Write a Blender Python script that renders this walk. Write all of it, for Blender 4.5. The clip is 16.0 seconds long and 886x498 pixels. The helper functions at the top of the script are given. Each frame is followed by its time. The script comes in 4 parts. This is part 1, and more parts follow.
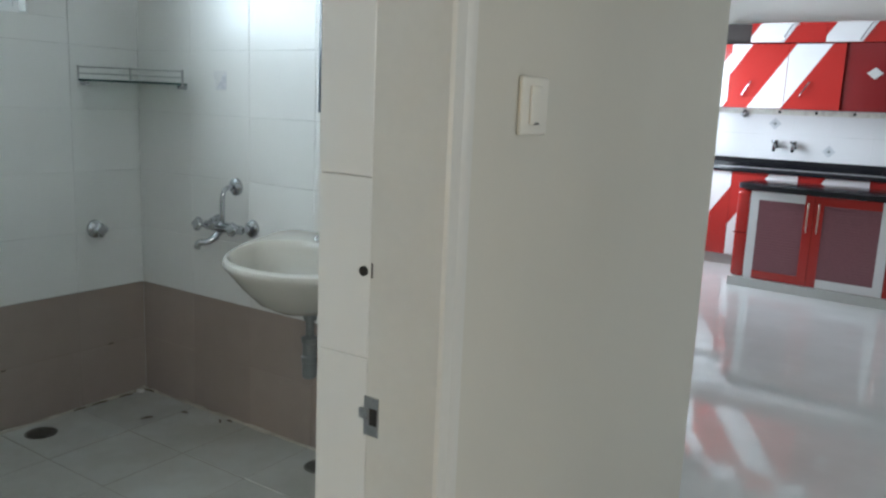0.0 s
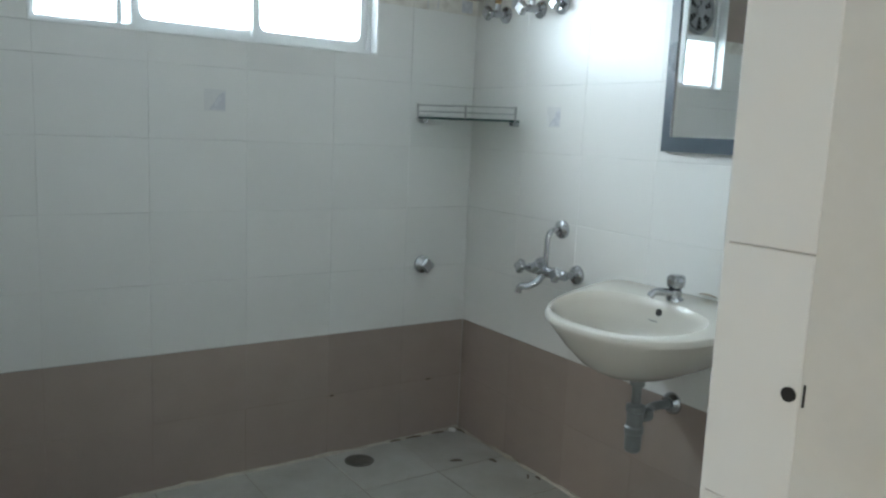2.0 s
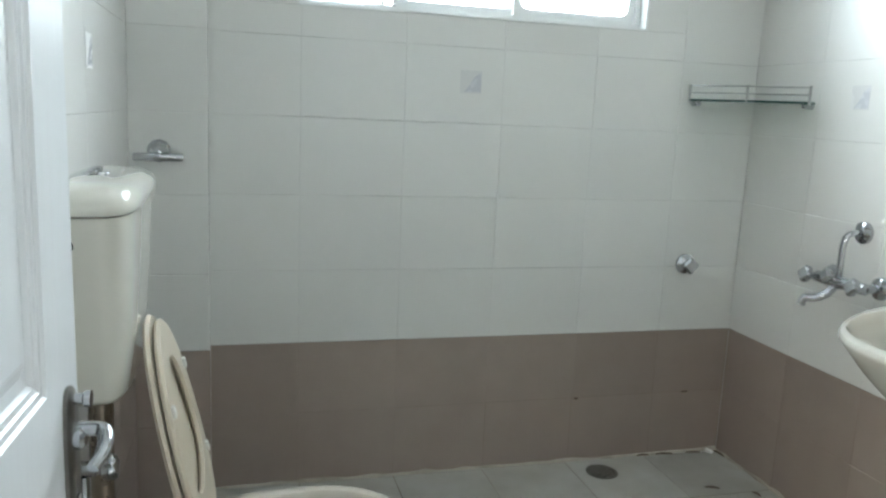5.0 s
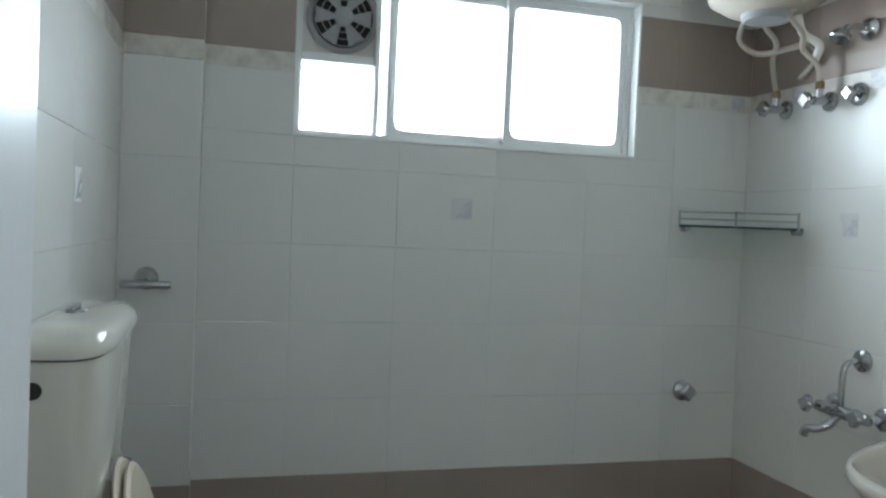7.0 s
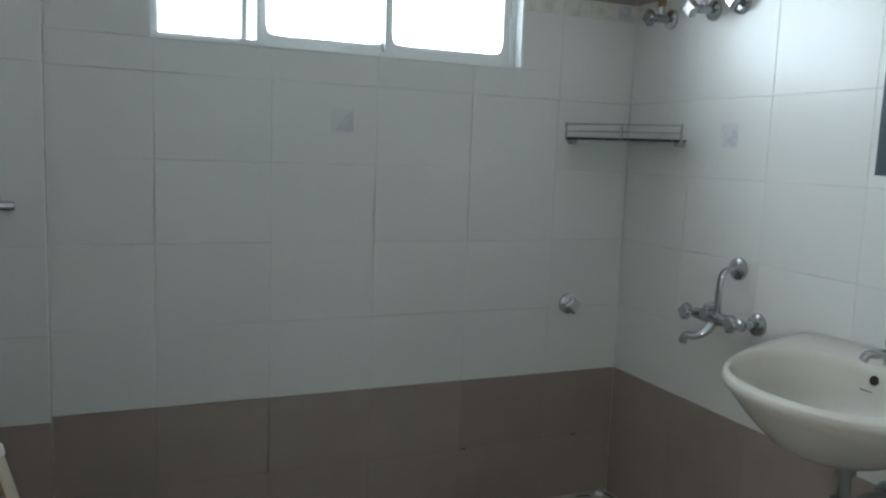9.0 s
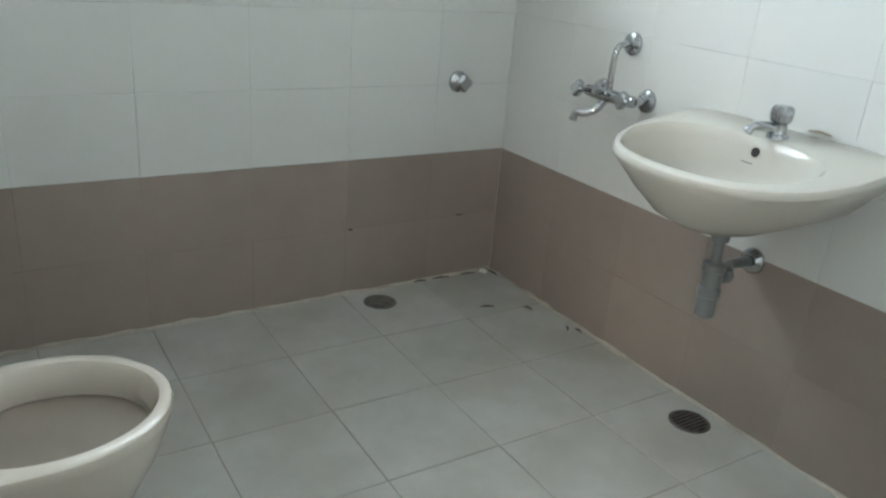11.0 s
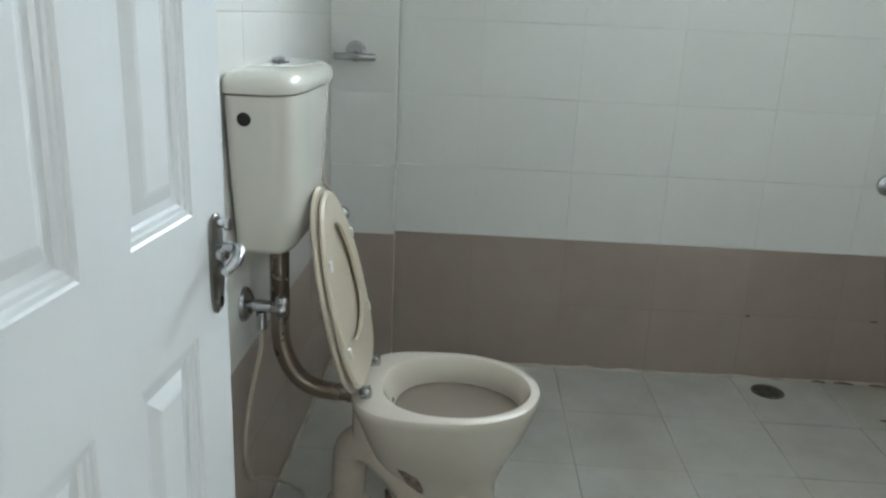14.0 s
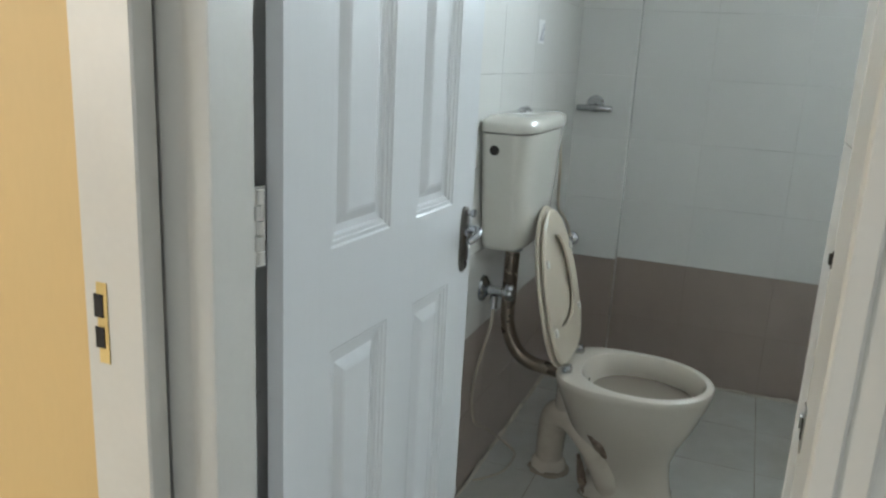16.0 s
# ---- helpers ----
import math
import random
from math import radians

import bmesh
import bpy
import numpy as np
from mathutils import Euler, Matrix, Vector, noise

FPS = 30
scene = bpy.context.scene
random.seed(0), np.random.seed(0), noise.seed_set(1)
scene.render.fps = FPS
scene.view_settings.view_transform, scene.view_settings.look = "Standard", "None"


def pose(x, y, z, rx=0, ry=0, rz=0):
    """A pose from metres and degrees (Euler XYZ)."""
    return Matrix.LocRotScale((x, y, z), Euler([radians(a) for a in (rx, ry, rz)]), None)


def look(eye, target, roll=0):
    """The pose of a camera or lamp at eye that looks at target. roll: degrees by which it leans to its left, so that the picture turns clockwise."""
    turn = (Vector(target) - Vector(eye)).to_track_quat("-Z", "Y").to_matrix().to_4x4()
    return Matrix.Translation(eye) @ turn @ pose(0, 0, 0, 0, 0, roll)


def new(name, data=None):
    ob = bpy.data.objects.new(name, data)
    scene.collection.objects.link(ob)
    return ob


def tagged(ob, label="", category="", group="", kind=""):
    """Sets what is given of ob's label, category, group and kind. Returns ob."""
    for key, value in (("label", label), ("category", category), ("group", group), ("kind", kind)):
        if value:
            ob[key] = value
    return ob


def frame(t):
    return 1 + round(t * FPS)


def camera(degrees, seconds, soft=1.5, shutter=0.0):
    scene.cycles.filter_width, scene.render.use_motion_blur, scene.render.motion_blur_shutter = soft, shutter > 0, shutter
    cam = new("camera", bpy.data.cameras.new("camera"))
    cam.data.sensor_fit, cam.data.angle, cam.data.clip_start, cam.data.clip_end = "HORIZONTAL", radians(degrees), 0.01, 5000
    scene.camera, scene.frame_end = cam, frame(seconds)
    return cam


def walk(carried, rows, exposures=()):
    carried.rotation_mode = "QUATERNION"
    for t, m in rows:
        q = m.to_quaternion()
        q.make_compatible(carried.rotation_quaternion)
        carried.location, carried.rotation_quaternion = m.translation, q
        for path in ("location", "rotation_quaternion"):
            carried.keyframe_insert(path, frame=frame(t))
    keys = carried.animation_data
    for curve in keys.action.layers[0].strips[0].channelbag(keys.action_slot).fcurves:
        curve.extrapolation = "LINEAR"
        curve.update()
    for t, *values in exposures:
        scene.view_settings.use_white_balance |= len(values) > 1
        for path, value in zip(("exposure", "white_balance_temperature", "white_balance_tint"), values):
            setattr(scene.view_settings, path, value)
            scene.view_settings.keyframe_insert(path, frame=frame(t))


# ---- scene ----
cam = camera(59.4, 16.0, soft=2.4)
PATH = [
    (0, (2.912, -2.072, 1.293), (1.838, -0.423, 0.938), 2.5),
    (0.5, (2.876, -2.044, 1.294), (1.731, -0.439, 0.961), 2.7),
    (1, (2.79, -2.0, 1.289), (1.52, -0.488, 0.97), 2.8),
    (1.5, (2.708, -1.963, 1.288), (1.225, -0.655, 0.985), 2.4),
    (2, (2.677, -1.927, 1.292), (1.038, -0.82, 0.994), 2.5),
    (2.5, (2.645, -1.846, 1.29), (0.844, -1.028, 0.994), 2.2),
    (3, (2.623, -1.794, 1.28), (0.729, -1.218, 0.994), 2.5),
    (5.5, (2.499, -1.837, 1.268), (0.598, -1.324, 0.918), 2.5),
    (6, (2.504, -1.833, 1.291), (0.588, -1.295, 1.092), 2.5),
    (6.5, (2.495, -1.833, 1.303), (0.576, -1.283, 1.178), 2.6),
    (7, (2.477, -1.809, 1.308), (0.547, -1.289, 1.247), 2.5),
    (7.5, (2.423, -1.787, 1.298), (0.49, -1.273, 1.276), 1.9),
    (8, (2.375, -1.801, 1.293), (0.461, -1.232, 1.195), 1.1),
    (8.5, (2.393, -1.768, 1.285), (0.522, -1.078, 1.131), 1.0),
    (11, (2.307, -1.732, 1.2), (0.749, -0.716, 0.466), 4.6),
    (11.5, (2.311, -1.719, 1.153), (0.778, -0.856, 0.201), 3.7),
    (12, (2.323, -1.723, 1.139), (0.777, -1.09, 0.038), 1.1),
    (12.5, (2.379, -1.701, 1.175), (0.681, -1.353, 0.178), 0.8),
    (13, (2.483, -1.659, 1.209), (0.629, -1.556, 0.467), 0.3),
    (13.5, (2.561, -1.663, 1.226), (0.673, -1.664, 0.565), 1.7),
    (14, (2.682, -1.657, 1.242), (0.768, -1.715, 0.665), 2.6),
    (14.5, (2.803, -1.618, 1.273), (0.872, -1.736, 0.767), 3.5),
    (15, (2.925, -1.552, 1.276), (1.003, -1.889, 0.838), 3.5),
    (15.5, (3.038, -1.509, 1.283), (1.18, -2.091, 0.826), 3.1),
    (16, (3.191, -1.462, 1.282), (1.382, -2.159, 0.791), 3.0),
]
EXPOSURES = [(0.0, -0.85, 6050, 7.5), (1.0, -0.82, 6050, 7.5), (2.0, -0.68, 6050, 7.5), (3.0, -0.48, 6100, 7.5), (5.5, -0.12, 6350, 8.5), (6.0, -0.38, 6250, 8.5),
             (6.5, -0.7, 6200, 8.5), (7.0, -1.0, 6150, 8.5), (8.5, -1.2, 6100, 8.5), (9.2, -1.1, 6150, 8.5), (10.8, -0.22, 6250, 8.5), (12.5, -0.18, 6600, 8.5),
             (14.5, -0.28, 6300, 8.5), (15.5, -0.52, 6300, 8.5), (16.0, -0.58, 6300, 8.5)]
walk(cam, [(t, look(eye, target, roll)) for t, eye, target, roll in PATH], EXPOSURES)

# ---- world and large lights ----
world = bpy.data.worlds.new("sky")
scene.world = world
world.use_nodes = True
wn = world.node_tree
sky = wn.nodes.new("ShaderNodeTexSky")
sky.sky_type = "NISHITA"
sky.sun_disc = False
sky.sun_elevation, sky.sun_rotation = radians(50), radians(200)
wn.links.new(sky.outputs[0], wn.nodes["Background"].inputs[0])
wn.nodes["Background"].inputs[1].default_value = 0.10

WINDOW_GLOW = 6.0
WINDOW_WATTS = 52.0
HALL_WATTS = 58.0
KITCHEN_WATTS = 78.0
BEDROOM_WATTS = 158.0


def daylight_lamp(name, eye, target, w, h, watts, colour):
    lamp = bpy.data.lights.new(name, "AREA")
    lamp.shape, lamp.size, lamp.size_y, lamp.energy, lamp.color = "RECTANGLE", w, h, watts, colour
    ob = new(name, lamp)
    ob.matrix_world = look(eye, target)
    return tagged(ob, "area lamp standing in for daylight", "daylight", kind="structure")


daylight_lamp("bathroom_daylight", (-0.150, -1.05, 1.83), (3, -1.05, 1.83), 1.12, 0.48, WINDOW_WATTS, (0.815, 0.93, 1.0)).data.spread = radians(132)
# Hall fill added at an unseen, assumed window in the east wall.
daylight_lamp("hall_daylight_fill", (6.45, 0.6, 1.5), (0, 0.6, 1.3), 2.4, 1.5, HALL_WATTS, (0.95, 0.965, 0.95))
daylight_lamp("kitchen_daylight", (0.64, 4.5, 1.5), (5, 4.5, 1.2), 1.2, 1.1, KITCHEN_WATTS, (0.86, 0.93, 1.0))
# Fill lamp added out of view; the bedroom wall has no window here.
daylight_lamp("bedroom_fill_lamp", (5.1, -5.0, 1.5), (2.9, -2.9, 1.2), 1.6, 1.2, BEDROOM_WATTS, (1.0, 0.94, 0.84))


# ---- materials ----
def material(name, colour, rough=0.5, metal=0.0, grain=40.0, vary=0.06, stain=3.0, stain_amt=0.08, stain_colour=None,
             bump=0.0, bump_scale=120.0, per_object=0.0, coat=0.0, rough_vary=0.08, stretch=(1, 1, 1), stain_detail=4, stain_from=(0.45, 0.75), patch=None):
    m = bpy.data.materials.new(name)
    m.use_nodes = True
    nt = m.node_tree
    bsdf = nt.nodes["Principled BSDF"]
    geo = nt.nodes.new("ShaderNodeNewGeometry")
    mapping = nt.nodes.new("ShaderNodeMapping")
    mapping.inputs["Scale"].default_value = stretch
    nt.links.new(geo.outputs["Position"], mapping.inputs["Vector"])

    def noise_node(scale, detail):
        n = nt.nodes.new("ShaderNodeTexNoise")
        n.inputs["Scale"].default_value, n.inputs["Detail"].default_value = scale, detail
        nt.links.new(mapping.outputs[0], n.inputs["Vector"])
        return n

    fine, broad = noise_node(grain, 3), noise_node(stain, stain_detail)
    c = Vector(colour)
    mix = nt.nodes.new("ShaderNodeMix")
    mix.data_type = "RGBA"
    mix.inputs[6].default_value = (*[min(1, v * (1 - vary)) for v in c], 1)
    mix.inputs[7].default_value = (*[min(1, v * (1 + vary)) for v in c], 1)
    nt.links.new(fine.outputs["Fac"], mix.inputs[0])
    ramp = nt.nodes.new("ShaderNodeMapRange")
    ramp.inputs[1].default_value, ramp.inputs[2].default_value = stain_from
    ramp.inputs[3].default_value, ramp.inputs[4].default_value = 0.0, stain_amt
    nt.links.new(broad.outputs["Fac"], ramp.inputs[0])
    mix2 = nt.nodes.new("ShaderNodeMix")
    mix2.data_type = "RGBA"
    sc = stain_colour or tuple(v * 0.5 for v in c)
    mix2.inputs[7].default_value = (*sc, 1)
    nt.links.new(ramp.outputs[0], mix2.inputs[0])
    nt.links.new(mix.outputs[2], mix2.inputs[6])
    last = mix2.outputs[2]
    if patch:
        p_scale, p_amt, p_colour = patch
        pr, pm = nt.nodes.new("ShaderNodeMapRange"), nt.nodes.new("ShaderNodeMix")
        pm.data_type = "RGBA"
        pr.inputs[1].default_value, pr.inputs[2].default_value, pr.inputs[3].default_value, pr.inputs[4].default_value = 0.48, 0.68, 0.0, p_amt
        nt.links.new(noise_node(p_scale, 6).outputs["Fac"], pr.inputs[0])
        nt.links.new(pr.outputs[0], pm.inputs[0])
        nt.links.new(last, pm.inputs[6])
        pm.inputs[7].default_value = (*p_colour, 1)
        last = pm.outputs[2]
    if per_object:
        info = nt.nodes.new("ShaderNodeObjectInfo")
        r2 = nt.nodes.new("ShaderNodeMapRange")
        r2.inputs[3].default_value, r2.inputs[4].default_value = 1 - per_object, 1 + per_object
        nt.links.new(info.outputs["Random"], r2.inputs[0])
        hsv = nt.nodes.new("ShaderNodeHueSaturation")
        nt.links.new(r2.outputs[0], hsv.inputs["Value"])
        nt.links.new(last, hsv.inputs["Color"])
        last = hsv.outputs[0]
    nt.links.new(last, bsdf.inputs["Base Color"])
    rr = nt.nodes.new("ShaderNodeMapRange")
    rr.inputs[3].default_value, rr.inputs[4].default_value = max(0.02, rough - rough_vary), min(1, rough + rough_vary)
    nt.links.new(broad.outputs["Fac"], rr.inputs[0])
    nt.links.new(rr.outputs[0], bsdf.inputs["Roughness"])
    bsdf.inputs["Metallic"].default_value = metal
    bsdf.inputs["Coat Weight"].default_value = coat
    if bump:
        b = nt.nodes.new("ShaderNodeBump")
        b.inputs["Strength"].default_value, b.inputs["Distance"].default_value = bump, 0.002
        nt.links.new(noise_node(bump_scale, 3).outputs["Fac"], b.inputs["Height"])
        nt.links.new(b.outputs[0], bsdf.inputs["Normal"])
    return m


TILE_WHITE = material("white_wall_tile", (0.722, 0.72, 0.694), 0.26, grain=3.5, vary=0.03, stain=30, stain_amt=0.0, rough_vary=0.02,
                      stain_colour=(0.55, 0.53, 0.47), bump=0.04, bump_scale=14, per_object=0.016)
TILE_BROWN = material("brown_wall_tile", (0.335, 0.273, 0.236), 0.30, grain=5, vary=0.05, stain=9, stain_amt=0.10, rough_vary=0.02,
                      stain_colour=(0.17, 0.14, 0.125), bump=0.05, bump_scale=14, per_object=0.05)
TILE_BORDER = material("border_tile", (0.66, 0.64, 0.58), 0.3, grain=24, vary=0.10, stain=18, stain_amt=0.7,
                       stain_colour=(0.42, 0.37, 0.33), per_object=0.04)
TILE_FLOOR = material("floor_tile", (0.445, 0.435, 0.395), 0.38, grain=22, vary=0.08, stain=6.5, stain_amt=0.55, patch=(2.3, 0.5, (0.31, 0.283, 0.235)),
                      stain_colour=(0.52, 0.53, 0.51), bump=0.06, bump_scale=30, per_object=0.035, rough_vary=0.12)
GROUT = material("wall_grout", (0.68, 0.68, 0.65), 0.85, grain=50, vary=0.10, stain=2.4, stain_amt=0.75, stain_from=(0.50, 0.70),
                 stain_colour=(0.15, 0.14, 0.12))
GROUT_BROWN = material("brown_wall_grout", (0.27, 0.215, 0.18), 0.85, grain=50, vary=0.10, stain=4, stain_amt=0.4)
GROUT_FLOOR = material("floor_grout", (0.37, 0.325, 0.265), 0.9, grain=60, vary=0.25, stain=3, stain_amt=0.8,
                       stain_colour=(0.14, 0.115, 0.09))
PLASTER = material("hall_wall_paint", (0.60, 0.575, 0.505), 0.7, grain=150, vary=0.02, stain=1.5, stain_amt=0.12, bump=0.08, bump_scale=180)
WHITE_WALL = material("white_wall_paint", (0.80, 0.79, 0.76), 0.8, grain=150, vary=0.02, stain=1.2, stain_amt=0.06, bump=0.06)
TAN_WALL = material("tan_wall_paint", (0.65, 0.47, 0.215), 0.55, grain=120, vary=0.03, stain=2.0, stain_amt=0.12, bump=0.06,
                    stretch=(1, 1, 0.25))
TRIM = material("cream_trim_paint", (0.62, 0.61, 0.57), 0.38, grain=90, vary=0.03, stain=5, stain_amt=0.12, bump=0.06, bump_scale=60)
DOOR_PAINT = material("white_door_paint", (0.71, 0.73, 0.745), 0.24, grain=60, vary=0.015, stain=3, stain_amt=0.05, bump=0.10,
                      bump_scale=90, stretch=(1, 1, 0.15))
CERAMIC = material("ivory_ceramic", (0.62, 0.565, 0.487), 0.15, grain=20, vary=0.02, stain=5, stain_amt=0.22,
                   stain_colour=(0.47, 0.40, 0.32), coat=0.4)
CISTERN_GLAZE = material("glossy_cistern_ceramic", (0.66, 0.645, 0.58), 0.09, grain=20, vary=0.015, stain=5, stain_amt=0.08, stain_colour=(0.52, 0.47, 0.38), coat=0.5, rough_vary=0.03)
BASIN = material("white_basin_ceramic", (0.54, 0.515, 0.455), 0.17, grain=20, vary=0.02, stain=5, stain_amt=0.15, stain_colour=(0.46, 0.41, 0.34))
CERAMIC_DIRTY = material("stained_ceramic", (0.60, 0.535, 0.45), 0.22, grain=25, vary=0.04, stain=13, stain_amt=0.35,
                         stain_colour=(0.30, 0.225, 0.16))
BOWL_WATER = material("toilet_water", (0.25, 0.212, 0.172), 0.22, grain=10, vary=0.03, stain=5, stain_amt=0.2)
SEAT = material("beige_seat_plastic", (0.61, 0.535, 0.425), 0.30, grain=40, vary=0.02, stain=8, stain_amt=0.03, rough_vary=0.01)
RUBBER_WHITE = material("white_rubber", (0.78, 0.77, 0.72), 0.5)
CHROME = material("chrome", (0.50, 0.51, 0.53), 0.13, 1.0, grain=60, vary=0.1, stain=20, stain_amt=0.35, stain_colour=(0.3, 0.3, 0.29))
# Darker copy of the steel: shade and dark reflections put into the colour.
SHADED_STEEL = material("shaded_steel", (0.20, 0.19, 0.175), 0.32, 1.0, grain=120, vary=0.15, stain=14, stain_amt=0.3)
STEEL = material("brushed_steel", (0.42, 0.42, 0.41), 0.35, 1.0, grain=120, vary=0.15, stain=14, stain_amt=0.3)
PIPE_GREY = material("grey_plastic_pipe", (0.17, 0.18, 0.18), 0.32, 0.0, grain=60, vary=0.1, stain=12, stain_amt=0.3)
FLUSH_PIPE = material("bronze_flush_pipe", (0.27, 0.225, 0.18), 0.28, 0.7, grain=60, vary=0.08, stain=9, stain_amt=0.2)
HOSE = material("clear_hose", (0.45, 0.40, 0.34), 0.35, grain=60, vary=0.05)
SUPPLY_HOSE = material("pale_supply_hose", (0.60, 0.53, 0.43), 0.45, grain=60, vary=0.08)
OLD_HOSE = material("yellowed_hose", (0.40, 0.35, 0.28), 0.4, grain=60, vary=0.08)
BLACK = material("black_rubber", (0.015, 0.015, 0.015), 0.6)
# Near-black that stands in for shade inside holes and gaps; also on the chipped edge.
DARK_HOLE = material("dark_recess", (0.02, 0.018, 0.016), 0.8)
GRATE = material("drain_grate_steel", (0.20, 0.185, 0.165), 0.45, 0.8, grain=80, vary=0.2, stain=30, stain_amt=0.6)
UPVC = material("white_window_frame", (0.78, 0.79, 0.78), 0.35, grain=40, vary=0.02, stain=4, stain_amt=0.08)
FAN_PLASTIC = material("grey_fan_plastic", (0.36, 0.365, 0.37), 0.4)
FAN_BOARD = material("cream_fan_board", (0.66, 0.64, 0.58), 0.5)
MIRROR_FRAME = material("slate_mirror_frame", (0.045, 0.06, 0.075), 0.3, grain=40, vary=0.1)
OLD_BRASS = material("tarnished_brass", (0.26, 0.18, 0.09), 0.4, 1.0, grain=80, vary=0.2)
# Chrome handles; the pale pinkish reflection is put into the metal colour.
PALE_BAR = material("reflection_toned_bar", (0.85, 0.70, 0.60), 0.25, 1.0)
BRASS = material("brass_strike", (0.62, 0.50, 0.24), 0.3, 1.0)
SWITCH = material("switch_plastic", (0.74, 0.71, 0.63), 0.35, grain=40, vary=0.01)
STICKER = material("faded_tile_motif", (0.55, 0.56, 0.59), 0.27, grain=200, vary=0.10, stain=45, stain_amt=0.5, stain_colour=(0.64, 0.64, 0.64))
STICKER_PALE = material("pale_tile_print", (0.655, 0.655, 0.645), 0.27, grain=120, vary=0.06)
CEMENT = material("dirty_cement", (0.55, 0.505, 0.43), 0.9, grain=90, vary=0.2, stain=7, stain_amt=0.55, stain_colour=(0.14, 0.11, 0.085), bump=0.3)
GRIME = material("brown_grime", (0.17, 0.12, 0.09), 0.75, grain=90, vary=0.35, stain=45, stain_amt=0.7, stain_colour=(0.40, 0.33, 0.26))
SCALE = material("dried_brown_scale", (0.30, 0.25, 0.19), 0.8, grain=60, vary=0.2, stain=22, stain_amt=0.7, stain_colour=(0.42, 0.38, 0.32))
DIRT = material("dark_dirt", (0.14, 0.10, 0.075), 0.9, grain=200, vary=0.3)
MARBLE = material("polished_marble_floor", (0.74, 0.755, 0.75), 0.06, grain=6, vary=0.06, stain=1.6, stain_amt=0.3,
                  stain_colour=(0.52, 0.51, 0.49), rough_vary=0.02)
RED = material("red_laminate", (0.44, 0.030, 0.026), 0.16, grain=30, vary=0.02, coat=0.3)
DARK_RED = material("dark_red_laminate", (0.20, 0.014, 0.016), 0.25, grain=30, vary=0.03)
WHITE_LAM = material("white_laminate", (0.80, 0.79, 0.80), 0.16, grain=30, vary=0.01, coat=0.3)
GRANITE = material("black_granite", (0.012, 0.012, 0.016), 0.09, grain=300, vary=0.5, stain=20, stain_amt=0.2)
PLINTH = material("grey_plinth", (0.60, 0.60, 0.58), 0.5, grain=30, vary=0.05)
RIBBED = material("smoked_ribbed_panel", (0.27, 0.12, 0.14), 0.22, grain=60, vary=0.1)
# White enamel; the shade under the ceiling is put into this tan colour.
HEATER = material("shade_toned_enamel", (0.52, 0.47, 0.40), 0.25, grain=30, vary=0.01)
# Near-black colour that stands in for the shade inside the open niche.
NICHE_SHADE = material("niche_shade", (0.03, 0.022, 0.02), 0.6)


def plain(name, colour, rough, transmission=0.0, ior=1.45, metal=0.0, emit=0.0):
    m = bpy.data.materials.new(name)
    m.use_nodes = True
    b = m.node_tree.nodes["Principled BSDF"]
    b.inputs["Base Color"].default_value = (*colour, 1)
    b.inputs["Roughness"].default_value, b.inputs["IOR"].default_value, b.inputs["Metallic"].default_value = rough, ior, metal
    b.inputs["Transmission Weight"].default_value = transmission
    if emit:
        b.inputs["Emission Color"].default_value, b.inputs["Emission Strength"].default_value = (*colour, 1), emit
    return m


FROSTED = plain("frosted_glass", (0.95, 0.97, 0.97), 0.35, 1.0)
GLASS = plain("green_shelf_glass", (0.55, 0.75, 0.68), 0.03, 1.0, 1.5)
GLASS_EDGE = plain("dark_glass_edge", (0.02, 0.06, 0.05), 0.1)
MIRROR = plain("silvered_mirror", (0.86, 0.88, 0.88), 0.01, metal=1.0)
SKY_GLOW = plain("bright_sky", (0.86, 0.95, 1.0), 1.0, emit=WINDOW_GLOW)


# ---- mesh helpers ----
def box(bm, x0, x1, y0, y1, z0, z1):
    v = [bm.verts.new((x, y, z)) for z in (z0, z1) for x, y in ((x0, y0), (x1, y0), (x1, y1), (x0, y1))]
    for f in ((3, 2, 1, 0), (4, 5, 6, 7), (0, 1, 5, 4), (1, 2, 6, 5), (2, 3, 7, 6), (3, 0, 4, 7)):
        bm.faces.new([v[i] for i in f])
    return bm


def boxes(*bs):
    bm = bmesh.new()
    for b in bs:
        box(bm, *b)
    return bm


def soft_box(x0, x1, y0, y1, z0, z1, r=0.004, seg=2):
    bm = boxes((x0, x1, y0, y1, z0, z1))
    bmesh.ops.bevel(bm, geom=bm.edges[:], offset=r, segments=seg, affect="EDGES", profile=0.5)
    return bm


def loft(rings, cap_start=True, cap_end=True, closed=True):
    bm = bmesh.new()
    vs = [[bm.verts.new(p) for p in ring] for ring in rings]
    n = len(vs[0])
    for a, b in zip(vs, vs[1:]):
        for i in range(n if closed else n - 1):
            j = (i + 1) % n
            bm.faces.new((a[i], a[j], b[j], b[i]))
    if cap_start:
        bm.faces.new(vs[0][::-1])
    if cap_end:
        bm.faces.new(vs[-1])
    bmesh.ops.recalc_face_normals(bm, faces=bm.faces[:])
    return bm


